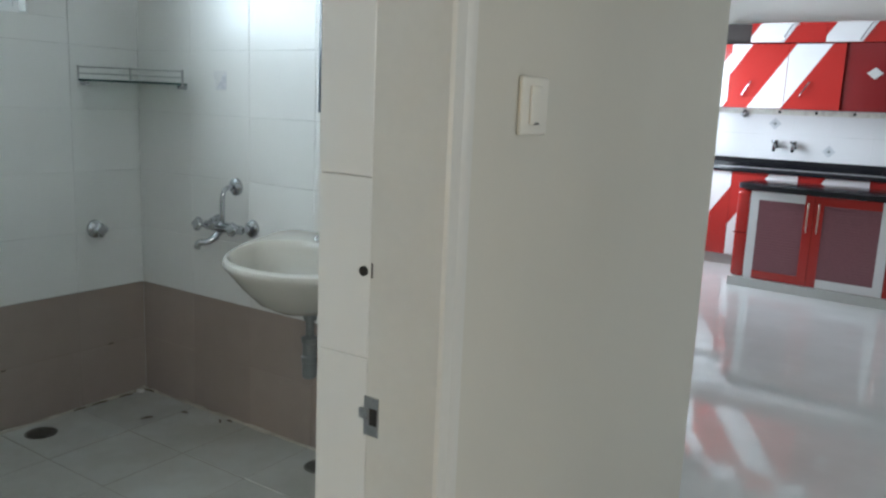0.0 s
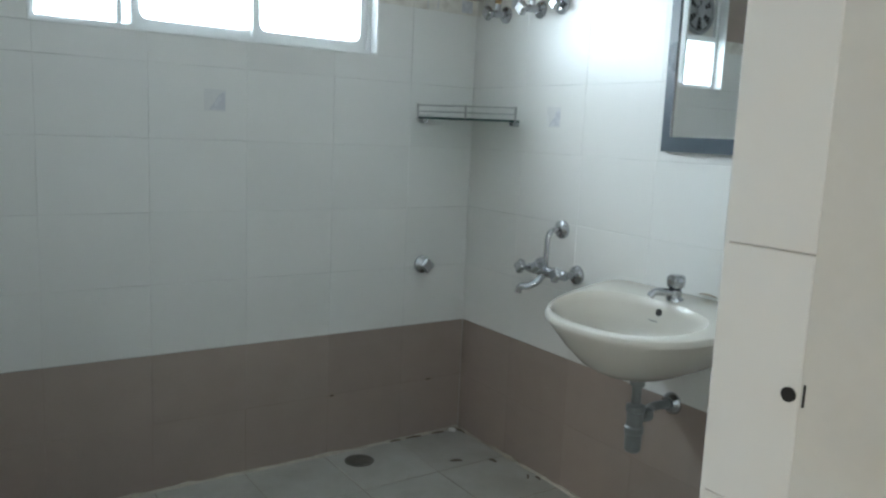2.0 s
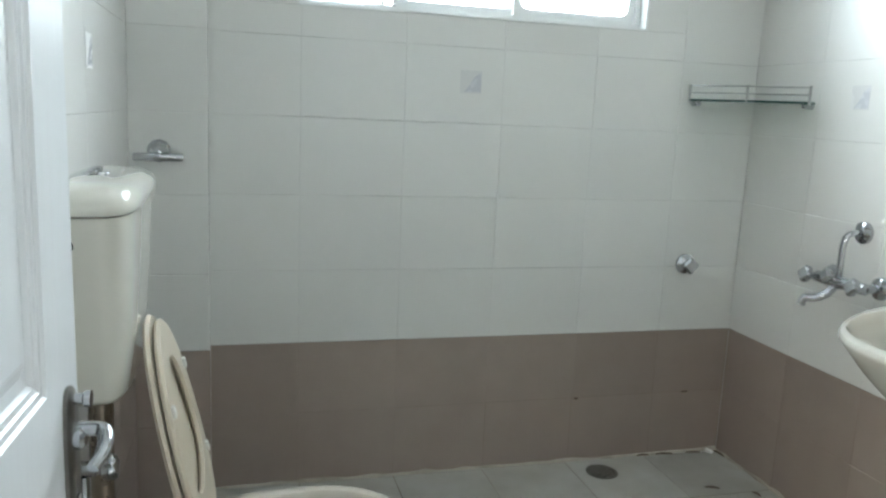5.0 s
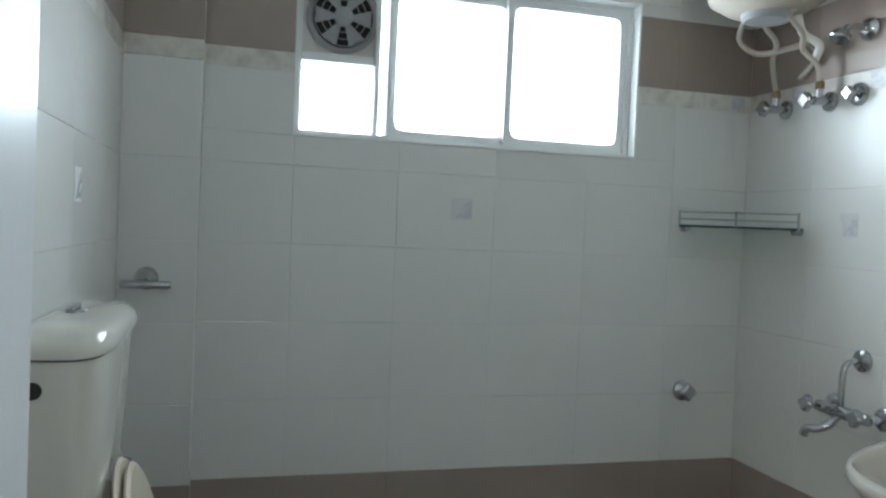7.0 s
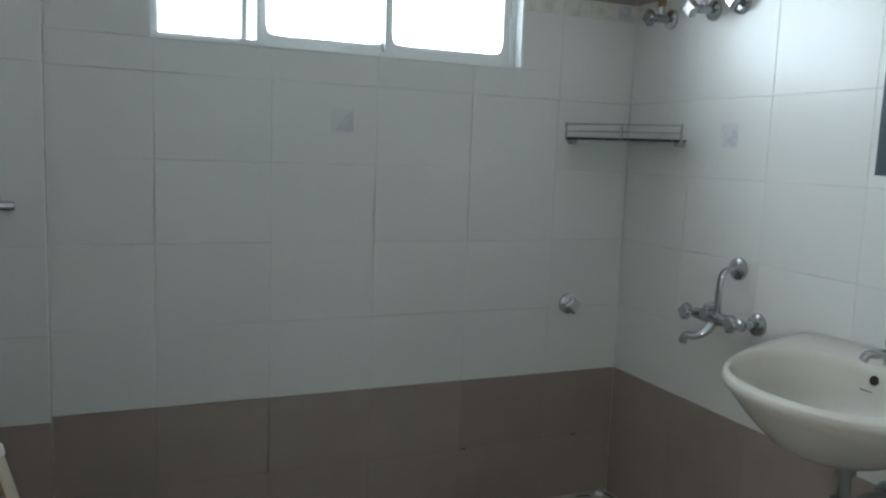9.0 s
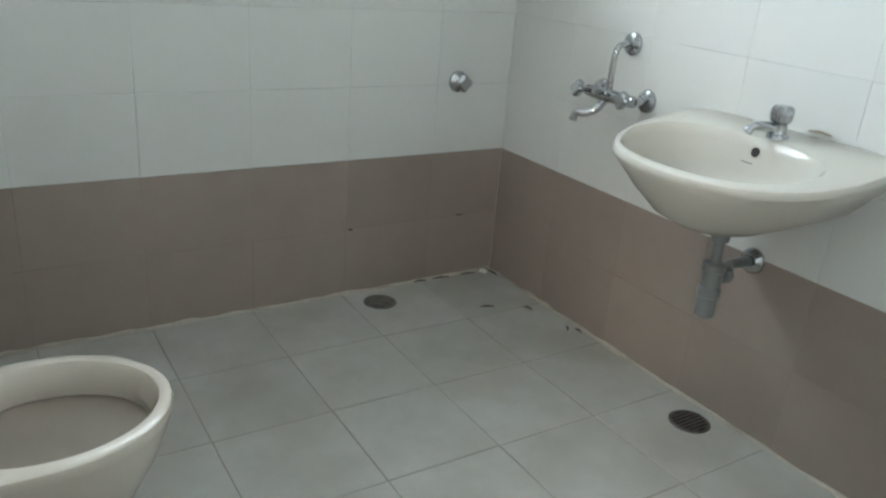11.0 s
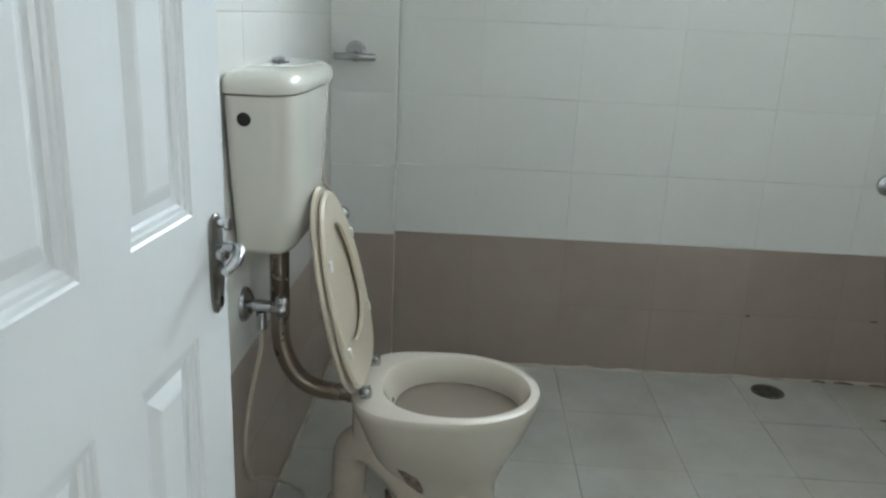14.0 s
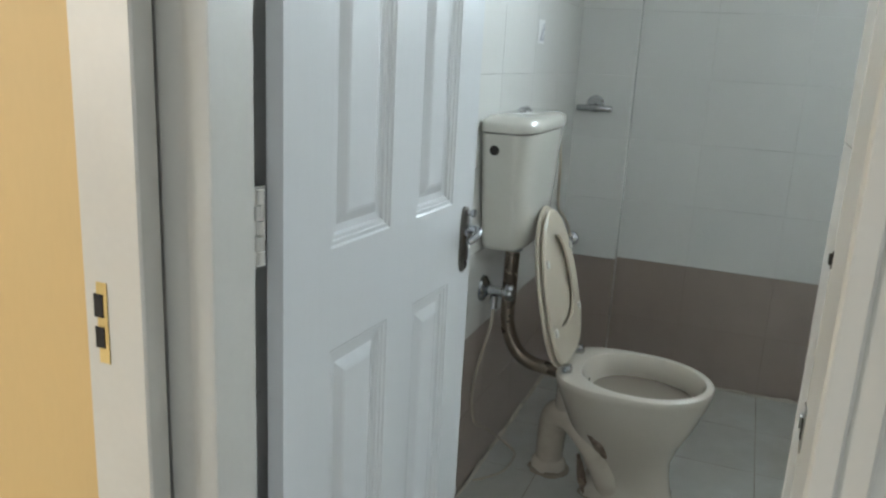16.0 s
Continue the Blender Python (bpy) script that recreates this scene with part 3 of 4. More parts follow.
def make_basin():
    ob = thing("wash_basin", "ivory ceramic wash basin hung on the tiled wall", "basin")
    up = lambda x, y: 0.055 * max(0.0, min(1.0, (y + 0.42) / 0.42)) ** 1.2
    dip = lambda x, y: 0.5 * up(x, y)
    rings = [egg(0.05, -0.13, -0.27, -0.2, 0.612), egg(0.10, -0.06, -0.31, -0.18, 0.62, 3), egg(0.155, -0.02, -0.37, -0.16, 0.65, 4, 2.1),
             egg(0.222, -0.004, -0.425, -0.15, 0.702, 6, 2.15, 0.012), egg(0.275, -0.004, -0.460, -0.15, 0.747, 7, 2.15, 0.020, tilt=dip),
             egg(0.305, -0.004, -0.474, -0.15, 0.769, 7, 2.15, 0.02, tilt=up), egg(0.306, -0.004, -0.475, -0.15, 0.779, 7, 2.15, 0.02, tilt=up),
             egg(0.302, -0.006, -0.471, -0.15, 0.786, 7, 2.15, 0.02, tilt=up), egg(0.290, -0.012, -0.459, -0.15, 0.789, 7, 2.15, 0.02, tilt=up),
             egg(0.248, -0.116, -0.440, -0.25, 0.789, 2.5, 2.1, tilt=up), egg(0.242, -0.122, -0.434, -0.25, 0.783, 2.5, 2.1, tilt=up),
             egg(0.236, -0.128, -0.428, -0.255, 0.764, 2.4, 2.1, tilt=up), egg(0.224, -0.138, -0.414, -0.26, 0.728, 2.3, 2.1, tilt=dip), egg(0.192, -0.163, -0.388, -0.27, 0.692, 2.2, 2.1),
             egg(0.135, -0.20, -0.35, -0.27, 0.667, 2.1), egg(0.06, -0.235, -0.31, -0.27, 0.656), egg(0.024, -0.25, -0.29, -0.27, 0.652)]
    part("bowl", loft(rings), BASIN, ob)
    part("scale_line", tube([(0.055, -0.006, 0.850), (0.085, -0.005, 0.853), (0.115, -0.006, 0.850)], [0.002, 0.0035, 0.002], 6), SCALE, ob, "brown scale line behind the tap")
    part("waste_fitting", turned([(0.024, 0), (0.024, 0.004), (0.016, 0.005)], (0, -0.27, 0.651)), CHROME, ob)
    part("overflow_hole", turned([(0.0115, 0), (0.0115, 0.003)], (0.013, -0.128, 0.794), (0, -1, 0.25), 16), DARK_HOLE, ob)
    part("maker_mark", boxes((-0.018, 0.014, -0.1350, -0.1290, 0.765, 0.768)), PIPE_GREY, ob, "faint grey printed bar", False)
    ob.matrix_world = pose(BX, 0, -0.004)
    return ob


basin = make_basin()

tap = thing("basin_tap", "chrome pillar tap on the basin deck", "tap", (BX - 0.005, -0.085, 0.81))
tx, ty, tz = BX + 0.026, -0.080, 0.826
part("base", turned([(0.026, 0), (0.025, 0.006), (0.019, 0.012), (0.018, 0.026), (0.019, 0.032), (0.012, 0.038)], (tx, ty, tz)), CHROME, tap)
part("spout", tube([(tx, ty, tz + 0.018), (tx - 0.012, ty - 0.035, tz + 0.026), (tx - 0.022, ty - 0.066, tz + 0.026), (tx - 0.026, ty - 0.080, tz + 0.012)], [0.014, 0.013, 0.011, 0.011], 12), CHROME, tap)
knob = [[(tx + (r + 0.003 * math.cos(6 * a)) * math.cos(a), ty + (r + 0.003 * math.cos(6 * a)) * math.sin(a), tz + h) for a in [2 * math.pi * k / 36 for k in range(36)]]
        for r, h in ((0.012, 0.034), (0.023, 0.040), (0.026, 0.056), (0.025, 0.070), (0.016, 0.077))]
part("knob", loft(knob), CHROME, tap)

bottle_trap = thing("bottle_trap", "grey plastic bottle trap under the basin", "waste pipe", (BX - 0.01, -0.25, 0.37))
px_, py_ = BX + 0.046, -0.235
part("tail_pipe", turned([(0.014, 0), (0.014, 0.12)], (px_, py_, 0.50)), PIPE_GREY, bottle_trap)
part("coupling_nut", turned([(0.021, 0), (0.0225, 0.008), (0.0225, 0.022), (0.019, 0.03)], (px_, py_, 0.592)), PIPE_GREY, bottle_trap)
part("bottle", turned([(0.019, 0), (0.024, 0.006), (0.025, 0.055), (0.028, 0.058), (0.028, 0.075), (0.024, 0.08), (0.024, 0.12), (0.028, 0.124), (0.028, 0.14), (0.016, 0.146)], (px_, py_, 0.392)), PIPE_GREY, bottle_trap)
part("outlet_arm", tube([(px_, py_, 0.495), (px_ - 0.004, py_ + 0.06, 0.494), (1.150, -0.10, 0.486), (1.148, -0.005, 0.481)], 0.014, 12), PIPE_GREY, bottle_trap)
part("nut", turned([(0.021, 0), (0.021, 0.025)], (px_ - 0.002, py_ + 0.035, 0.4945), (0, 1, 0), 8), PIPE_GREY, bottle_trap)
part("wall_flange", turned([(0.036, 0), (0.034, 0.008), (0.022, 0.02)], (1.148, -0.001, 0.481), (0, -1, 0)), CHROME, bottle_trap)


def spoked_knob(at, axis, r=0.024, lobes=4):
    q = Matrix.Translation(at) @ Vector(axis).to_track_quat("Z", "Y").to_matrix().to_4x4()
    prof = ((0.010, 0), (0.011, 0.012), (r * 0.9, 0.016), (r, 0.024), (r, 0.034), (r * 0.75, 0.041))
    return loft([[q @ Vector(((w + 0.0035 * (w > 0.012) * math.cos(lobes * a)) * math.cos(a), (w + 0.0035 * (w > 0.012) * math.cos(lobes * a)) * math.sin(a), h))
                  for a in [2 * math.pi * k / 32 for k in range(32)]] for w, h in prof])


mixer = thing("wall_mixer", "chrome wall mixer with two knobs and a bend pipe", "tap", (0.56, -0.05, 0.74))
part("body", tube([(0.475, -0.062, 0.795), (0.56, -0.066, 0.795), (0.675, -0.062, 0.795)], [0.017, 0.021, 0.017], 14), CHROME, mixer)
for x in (0.475, 0.668):
    part("inlet", tube([(x, -0.002, 0.795), (x, -0.055, 0.795)], 0.013, 12), CHROME, mixer)
    part("flange", turned([(0.035, 0), (0.033, 0.008), (0.018, 0.018)], (x, -0.001, 0.795), (0, -1, 0)), CHROME, mixer)
    part("knob", spoked_knob((x, -0.078, 0.795), (0, -1, 0.25)), CHROME, mixer)
part("centre_knob", spoked_knob((0.565, -0.082, 0.805), (0, -1, 0.4), 0.019), CHROME, mixer)
part("spout", tube([(0.56, -0.066, 0.782), (0.555, -0.09, 0.755), (0.535, -0.115, 0.738), (0.513, -0.13, 0.735), (0.505, -0.134, 0.712)], [0.013, 0.013, 0.012, 0.012, 0.013], 12), CHROME, mixer)
part("bend_pipe", tube([(0.573, -0.068, 0.81), (0.574, -0.068, 0.90), (0.577, -0.060, 0.937), (0.579, -0.035, 0.948), (0.579, -0.006, 0.948)], 0.0095, 12), CHROME, mixer)
part("pipe_flange", turned([(0.034, 0), (0.033, 0.01), (0.020, 0.02)], (0.579, -0.001, 0.948), (0, -1, 0)), CHROME, mixer)

mixer.location.x += 0.018
mixer.location.z += 0.013

stop = thing("concealed_valve", "chrome concealed valve knob on the tiled wall", "valve", (0.03, -0.222, 0.748))
part("flange", turned([(0.038, 0), (0.036, 0.008), (0.02, 0.014), (0.012, 0.022)], (0.001, -0.222, 0.748), (1, 0, 0)), CHROME, stop)
part("knob", spoked_knob((0.014, -0.222, 0.748), (1, 0, 0), 0.027), CHROME, stop)

# corner shelf
shelf = thing("corner_shelf", "green glass corner shelf with a chrome gallery rail", "shelf", (0.15, -0.12, 1.33))
front = [((1 - t) ** 2 * 0.052 + 2 * t * (1 - t) * 0.225 + t * t * 0.362, -((1 - t) ** 2 * 0.300 + 2 * t * (1 - t) * 0.195 + t * t * 0.062)) for t in [k / 8 for k in range(9)]]
plan = [(0.003, -0.003), (0.003, -0.255), (0.02, -0.285)] + front + [(0.345, -0.025), (0.31, -0.003)]
part("glass_plate", loft([[(x, y, z) for x, y in plan] for z in (1.330, 1.337)]), GLASS, shelf, smooth=False)
part("edge", tube([(x, y, 1.3335) for x, y in front], 0.0042, 8, 2), GLASS_EDGE, shelf, "dark green glass edge")
for h in (1.358, 1.382):
    part("rail", tube([(x, y, h) for x, y in front], 0.0026, 8, 2), STEEL, shelf)
for i in (0, 4, 8):
    part("post", turned([(0.0045, 0), (0.0045, 0.058), (0.006, 0.061)], (*front[i], 1.326), (0, 0, 1), 10), STEEL, shelf)
for at, ax in (((0.001, -0.25, 1.326), (1, 0, 0)), ((0.30, -0.001, 1.326), (0, -1, 0))):
    part("bracket", turned([(0.014, 0), (0.012, 0.016), (0.012, 0.03)], at, ax, 14), CHROME, shelf)

shelf.location.z += 0.010

# mirror
mirror = thing("wall_mirror", "rectangular mirror with a dark slate frame above the basin", "mirror", (1.21, 0, 1.25))
MX0, MX1, MZ0, MZ1 = 1.034, 1.43, 1.262, 1.82
part("frame", boxes((MX0, MX1, -0.022, -0.001, MZ0, MZ0 + 0.045), (MX0, MX1, -0.022, -0.001, MZ1 - 0.045, MZ1), (MX0, MX0 + 0.032, -0.022, -0.001, MZ0 + 0.045, MZ1 - 0.045),
                    (MX1 - 0.032, MX1, -0.022, -0.001, MZ0 + 0.045, MZ1 - 0.045)), MIRROR_FRAME, mirror, smooth=False)
part("glass", boxes((MX0 + 0.032, MX1 - 0.032, -0.016, -0.001, MZ0 + 0.045, MZ1 - 0.045)), MIRROR, mirror, smooth=False)

# toilet
TX = 0.988


def make_toilet():
    ob = thing("toilet", "ivory ceramic pedestal toilet bowl, stained at its foot", "toilet", (TX, -1.70, 0))
    e = lambda hw, b, f, z, nb=2.6, nf=2.0, mid=-1.70: egg(hw, b, f, mid, z, nb, nf, TX)
    R = 0.392
    rings = [e(0.090, -1.835, -1.565, 0.0, 4, 2.6), e(0.088, -1.833, -1.567, 0.03, 4, 2.6), e(0.080, -1.815, -1.573, 0.045, 3, 2.4), e(0.078, -1.805, -1.580, 0.09, 3, 2.2),
             e(0.088, -1.845, -1.582, 0.14), e(0.115, -1.88, -1.560, 0.20), e(0.155, -1.905, -1.525, 0.27), e(0.178, -1.925, -1.500, 0.335, 3),
             e(0.188, -1.935, -1.490, 0.368, 3.2), e(0.191, -1.937, -1.487, 0.382, 3.2), e(0.188, -1.934, -1.490, R - 0.002, 3.2),
             e(0.178, -1.928, -1.499, R + 0.002, 3.2), e(0.160, -1.868, -1.511, R, 2.3), e(0.154, -1.862, -1.516, R - 0.007, 2.3),
             e(0.143, -1.846, -1.527, R - 0.050, 2.3), e(0.144, -1.842, -1.524, R - 0.056, 2.3), e(0.140, -1.836, -1.528, R - 0.09, 2.2), e(0.10, -1.78, -1.57, R - 0.14)]
    part("bowl", loft(rings), CERAMIC, ob)
    part("water", loft([e(0.141, -1.838, -1.528, R - 0.066, 2.3), e(0.141, -1.838, -1.528, R - 0.064, 2.3)]), BOWL_WATER, ob, "murky brown water in the bowl")
    part("rim_hole", turned([(0.005, 0), (0.005, 0.002)], (TX + 0.05, -1.838, R - 0.022), (0, 1, 0.1), 10), DARK_HOLE, ob)
    part("trap", tube([(TX + 0.058, -1.745, 0.030), (TX + 0.058, -1.772, 0.100), (TX + 0.044, -1.822, 0.182), (TX + 0.016, -1.885, 0.224), (TX - 0.018, -1.936, 0.200), (TX - 0.038, -1.952, 0.12), (TX - 0.043, -1.955, 0.0)],
                      [0.034, 0.040, 0.046, 0.049, 0.047, 0.044, 0.042], 20), CERAMIC_DIRTY, ob, "ivory ceramic trap bend with brown grime")
    part("outlet_collar", turned([(0.056, 0), (0.055, 0.03), (0.046, 0.042)], (TX - 0.043, -1.955, 0.0)), CERAMIC_DIRTY, ob)
    part("grime", tube([(TX + 0.034, -1.915, 0.262), (TX + 0.080, -1.860, 0.262), (TX + 0.102, -1.815, 0.230), (TX + 0.104, -1.780, 0.190), (TX + 0.094, -1.758, 0.152)], [0.003, 0.009, 0.011, 0.016, 0.004], 8), GRIME, ob, "dark brown grime in the crease of the trap")
    part("grime", tube([(TX + 0.034, -1.850, 0.115), (TX + 0.046, -1.838, 0.080), (TX + 0.056, -1.828, 0.045), (TX + 0.064, -1.81, 0.008)], [0.004, 0.011, 0.014, 0.011], 8), GRIME, ob, "dark brown grime under the trap")
    part("neck", tube([(TX + 0.01, -1.895, 0.24), (TX, -1.88, 0.33)], [0.045, 0.06], 14), CERAMIC, ob)
    foot_rng = random.Random(4)
    ring = [Vector(p) for p in e(0.091, -1.838, -1.562, 0.002, 4, 2.6)]
    part("base_scale", tube([p + Vector((foot_rng.uniform(-0.004, 0.004), foot_rng.uniform(-0.004, 0.004), 0)) for p in ring + ring[:1]], [foot_rng.uniform(0.002, 0.006) for _ in range(len(ring) + 1)], 6, 1), SCALE, ob, "dried brown scale round the foot")
    ring = [Vector((TX - 0.043 + 0.058 * math.cos(a), -1.953 + 0.058 * math.sin(a), 0.003)) for a in [2 * math.pi * k / 24 for k in range(25)]]
    part("base_scale", tube(ring, [foot_rng.uniform(0.004, 0.012) for _ in ring], 6, 1), SCALE, ob)
    for y in (-1.76,):
        for s in (-1, 1):
            part("bolt_hole", turned([(0.007, 0), (0.007, 0.003)], (TX + s * 0.0835, y, 0.035), (s, 0, 0.1), 12), DARK_HOLE, ob)
    part("flush_inlet", turned([(0.03, 0), (0.03, 0.03), (0.026, 0.035)], (TX, -1.932, 0.362), (0, -1, 0)), CERAMIC, ob)
    ob.location.y += 0.029
    return ob


toilet = make_toilet()


def make_seat():
    """Seat ring and lid, modelled lying flat (hinge at y = 0, front towards +y) and then raised."""
    ob = thing("raised_seat", "beige plastic toilet seat and lid raised against the cistern", "seat")
    o = lambda hw, b, f, z, nb=2.6, nf=2.0, mid=0.19: [(x, -y, zz) for x, y, zz in egg(hw, -b, -f, -mid, z, nb, nf)]
    outer = [o(0.172, 0.012, 0.432, 0.004, 3), o(0.178, 0.006, 0.440, 0.009, 3), o(0.176, 0.008, 0.437, 0.015, 3), o(0.160, 0.02, 0.422, 0.019, 3),
             o(0.125, 0.10, 0.375, 0.018, 2.2), o(0.116, 0.108, 0.365, 0.011, 2.2), o(0.118, 0.106, 0.367, 0.004, 2.2), o(0.172, 0.012, 0.432, 0.004, 3)]
    seat = part("seat_ring", loft(outer, False, False), SEAT, ob)
    for x, y in ((-0.135, 0.31), (0.135, 0.31), (-0.142, 0.12), (0.142, 0.12)):
        part("bumper", soft_box(x - 0.007, x + 0.007, y - 0.011, y + 0.011, -0.003, 0.006, 0.003), RUBBER_WHITE, seat, "white rubber bumper")
    lid = [o(0.168, 0.006, 0.440, 0.0205, 3), o(0.180, 0.0, 0.448, 0.021, 3), o(0.183, -0.002, 0.452, 0.027, 3), o(0.176, 0.004, 0.444, 0.033, 3), o(0.13, 0.05, 0.36, 0.038, 2.6)]
    part("lid", loft(lid), SEAT, ob)
    for s in (-1, 1):
        hg = part("hinge", soft_box(s * 0.085 - 0.013, s * 0.085 + 0.013, -0.012, 0.012, -0.010, 0.016, 0.004), CHROME, ob, "steel seat hinge")
        part("pin", turned([(0.006, -0.022), (0.006, 0.022)], (s * 0.085, 0, 0.006), (1, 0, 0), 10), CHROME, hg)
    ob.matrix_world = pose(TX, -1.866, 0.405) @ pose(0, 0, 0, 103, 0, 0) @ Matrix.Diagonal((1.03, 1.045, 1.0, 1.0))
    return ob


seat = make_seat()

CX = 1.003


def make_cistern():
    ob = thing("cistern", "ivory ceramic low-level cistern mounted on the wall", "cistern", (CX, SOUTH, 0.78))
    r = lambda hw, f, z, n=4.0, b=0.0: [(CX - 0.008 + x, -y, z) for x, y, _ in egg(hw + 0.008, -(SOUTH + 0.002 + b), -f, 2.07, 0, 9, n)]
    rings = [r(0.130, -2.040, 0.746), r(0.152, -2.022, 0.751), r(0.165, -2.013, 0.764), r(0.186, -2.005, 0.86), r(0.206, -1.998, 0.97), r(0.222, -1.994, 1.080)]
    part("tank", loft(rings), CISTERN_GLAZE, ob)
    lid = [r(0.223, -1.993, 1.082), r(0.231, -1.986, 1.085), r(0.234, -1.983, 1.092), r(0.233, -1.984, 1.104), r(0.225, -1.990, 1.116, b=0.004), r(0.203, -2.007, 1.126, 4, 0.015), r(0.135, -2.035, 1.131, 3, 0.03)]
    part("lid", loft(lid), CISTERN_GLAZE, ob)
    btn = part("flush_button", turned([(0.024, 0), (0.024, 0.004), (0.021, 0.007)], (CX, -2.075, 1.127)), CHROME, ob)
    part("lever", soft_box(CX - 0.028, CX + 0.032, -2.084, -2.067, 1.132, 1.142, 0.004), CHROME, btn)
    part("side_hole", turned([(0.0135, 0), (0.0135, 0.004)], (CX + 0.2135, -2.090, 1.036), (1, 0, -0.05), 18), DARK_HOLE, ob)
    return ob


cistern = make_cistern()
flush_pipe = thing("flush_pipe", "bronze-toned flush pipe from cistern to bowl", "pipe", (CX, -2.05, 0.44))
part("pipe", tube([(CX, -2.080, 0.755), (CX, -2.082, 0.56), (CX, -2.077, 0.475), (CX, -2.045, 0.405), (CX, -1.99, 0.370), (CX, -1.90, 0.362)], 0.0225, 14), FLUSH_PIPE, flush_pipe)
part("nut", turned([(0.03, 0), (0.031, 0.02), (0.024, 0.03)], (CX, -2.080, 0.718)), PIPE_GREY, flush_pipe)

angle = thing("angle_valve", "chrome angle valve with a clear hose", "valve", (1.10, -2.12, 0.62))
vx = 1.104
part("flange", turned([(0.040, 0), (0.038, 0.008), (0.018, 0.02)], (vx, SOUTH + 0.001, 0.616), (0, 1, 0)), CHROME, angle)
part("body", tube([(vx, SOUTH + 0.006, 0.616), (vx, -2.075, 0.612)], 0.014, 12), CHROME, angle)
part("knob", spoked_knob((vx, -2.080, 0.612), (0, 1, 0.05), 0.022), CHROME, angle)
part("outlet", turned([(0.011, 0), (0.011, 0.04)], (vx, -2.098, 0.560)), CHROME, angle)
part("hose", tube([(vx, -2.098, 0.57), (vx + 0.004, -2.100, 0.51), (vx + 0.022, -2.115, 0.43), (vx + 0.055, -2.122, 0.36), (vx + 0.068, -2.124, 0.29), (vx + 0.03, -2.122, 0.20), (1.04, -2.118, 0.14), (0.955, -2.100, 0.075), (0.900, -2.075, 0.020),
                   (0.915, -2.048, 0.008), (0.975, -2.040, 0.007), (1.045, -2.048, 0.007), (1.10, -2.080, 0.007), (1.14, -2.116, 0.007)], 0.005, 8), OLD_HOSE, angle, "clear yellowed hose")

inlet = thing("angle_valve", "chrome angle valve on the tiled pier with a brown hose", "valve", (0.06, -2.10, 0.56))
part("flange", turned([(0.030, 0), (0.028, 0.008), (0.014, 0.016)], (0.053, -2.100, 0.558), (1, 0, 0)), CHROME, inlet)
part("body", tube([(0.058, -2.100, 0.558), (0.105, -2.100, 0.558)], 0.012, 12), CHROME, inlet)
part("knob", spoked_knob((0.095, -2.100, 0.558), (1, 0, 0), 0.020), CHROME, inlet)
part("hose", tube([(0.088, -2.100, 0.560), (0.092, -2.108, 0.61), (0.16, -2.120, 0.67), (0.245, -2.124, 0.72), (0.275, -2.122, 0.82), (0.31, -2.118, 0.92), (0.42, -2.105, 1.00), (0.60, -2.09, 1.035), (0.818, -2.085, 1.034)], 0.0055, 8), SUPPLY_HOSE, inlet, "yellowed plastic supply hose")

paper = thing("paper_holder", "chrome paper holder bar on the tiled pier", "paper holder", (0.06, -2.03, 1.09))
part("plate", turned([(0.034, 0), (0.034, 0.006), (0.026, 0.014)], (0.0505, -2.035, 1.105), (1, 0, 0)), CHROME, paper)
part("arm", tube([(0.06, -2.035, 1.10), (0.072, -2.035, 1.093), (0.08, -2.035, 1.088)], 0.008), CHROME, paper)
part("bar", turned([(0.009, 0), (0.012, 0.006), (0.012, 0.134), (0.009, 0.14)], (0.082, -2.105, 1.088), (0, 1, 0), 14), CHROME, paper)
paper.location += Vector((0, -0.018, 0.010))

# upper fittings by the corner
heater = thing("water_heater", "white storage water heater hung high in the corner, shade in its colour", "water heater", (0.42, -0.23, 2.03))
part("tank", turned([(0.05, 0), (0.12, 0.012), (0.172, 0.045), (0.19, 0.10), (0.19, 0.46), (0.16, 0.53), (0.08, 0.555)], (0.365, -0.235, 1.990), (0, 0, 1), 32), HEATER, heater)
part("base_cap", turned([(0.065, 0), (0.075, 0.01), (0.075, 0.03)], (0.365, -0.235, 1.972), (0, 0, 1), 24), FAN_PLASTIC, heater)
part("wall_bracket", boxes((0.30, 0.50, -0.03, -0.001, 2.2, 2.4)), STEEL, heater, smooth=False)
for i, (x, top) in enumerate(((0.188, 0.31), (0.392, 0.43))):
    v = thing("angle_valve", "chrome angle valve below the water heater", "valve", (x, -0.03, 1.74), group="valves below the heater")
    part("flange", turned([(0.033, 0), (0.031, 0.008), (0.016, 0.018)], (x, -0.001, 1.74), (0, -1, 0)), CHROME, v)
    part("body", tube([(x, -0.006, 1.74), (x, -0.07, 1.738)], 0.014, 12), CHROME, v)
    part("knob", spoked_knob((x, -0.066, 1.738), (0, -1, -0.05), 0.024), CHROME, v)
    part("outlet", turned([(0.011, 0), (0.011, 0.045)], (x, -0.045, 1.745)), CHROME, v)
    part("hose_nut", turned([(0.013, 0), (0.014, 0.004), (0.014, 0.020), (0.010, 0.026)], (x, -0.045, 1.776), seg=8), OLD_BRASS, v, "tarnished brass hose nut")
    part("hose", tube([(x, -0.045, 1.785), (x, -0.06, 1.85), (x + 0.03 * (1 - 2 * i), -0.09, 1.90), (top, -0.15, 1.93), (top, -0.2, 1.98), (top, -0.205, 2.05)], 0.0085, 8), HOSE, v)
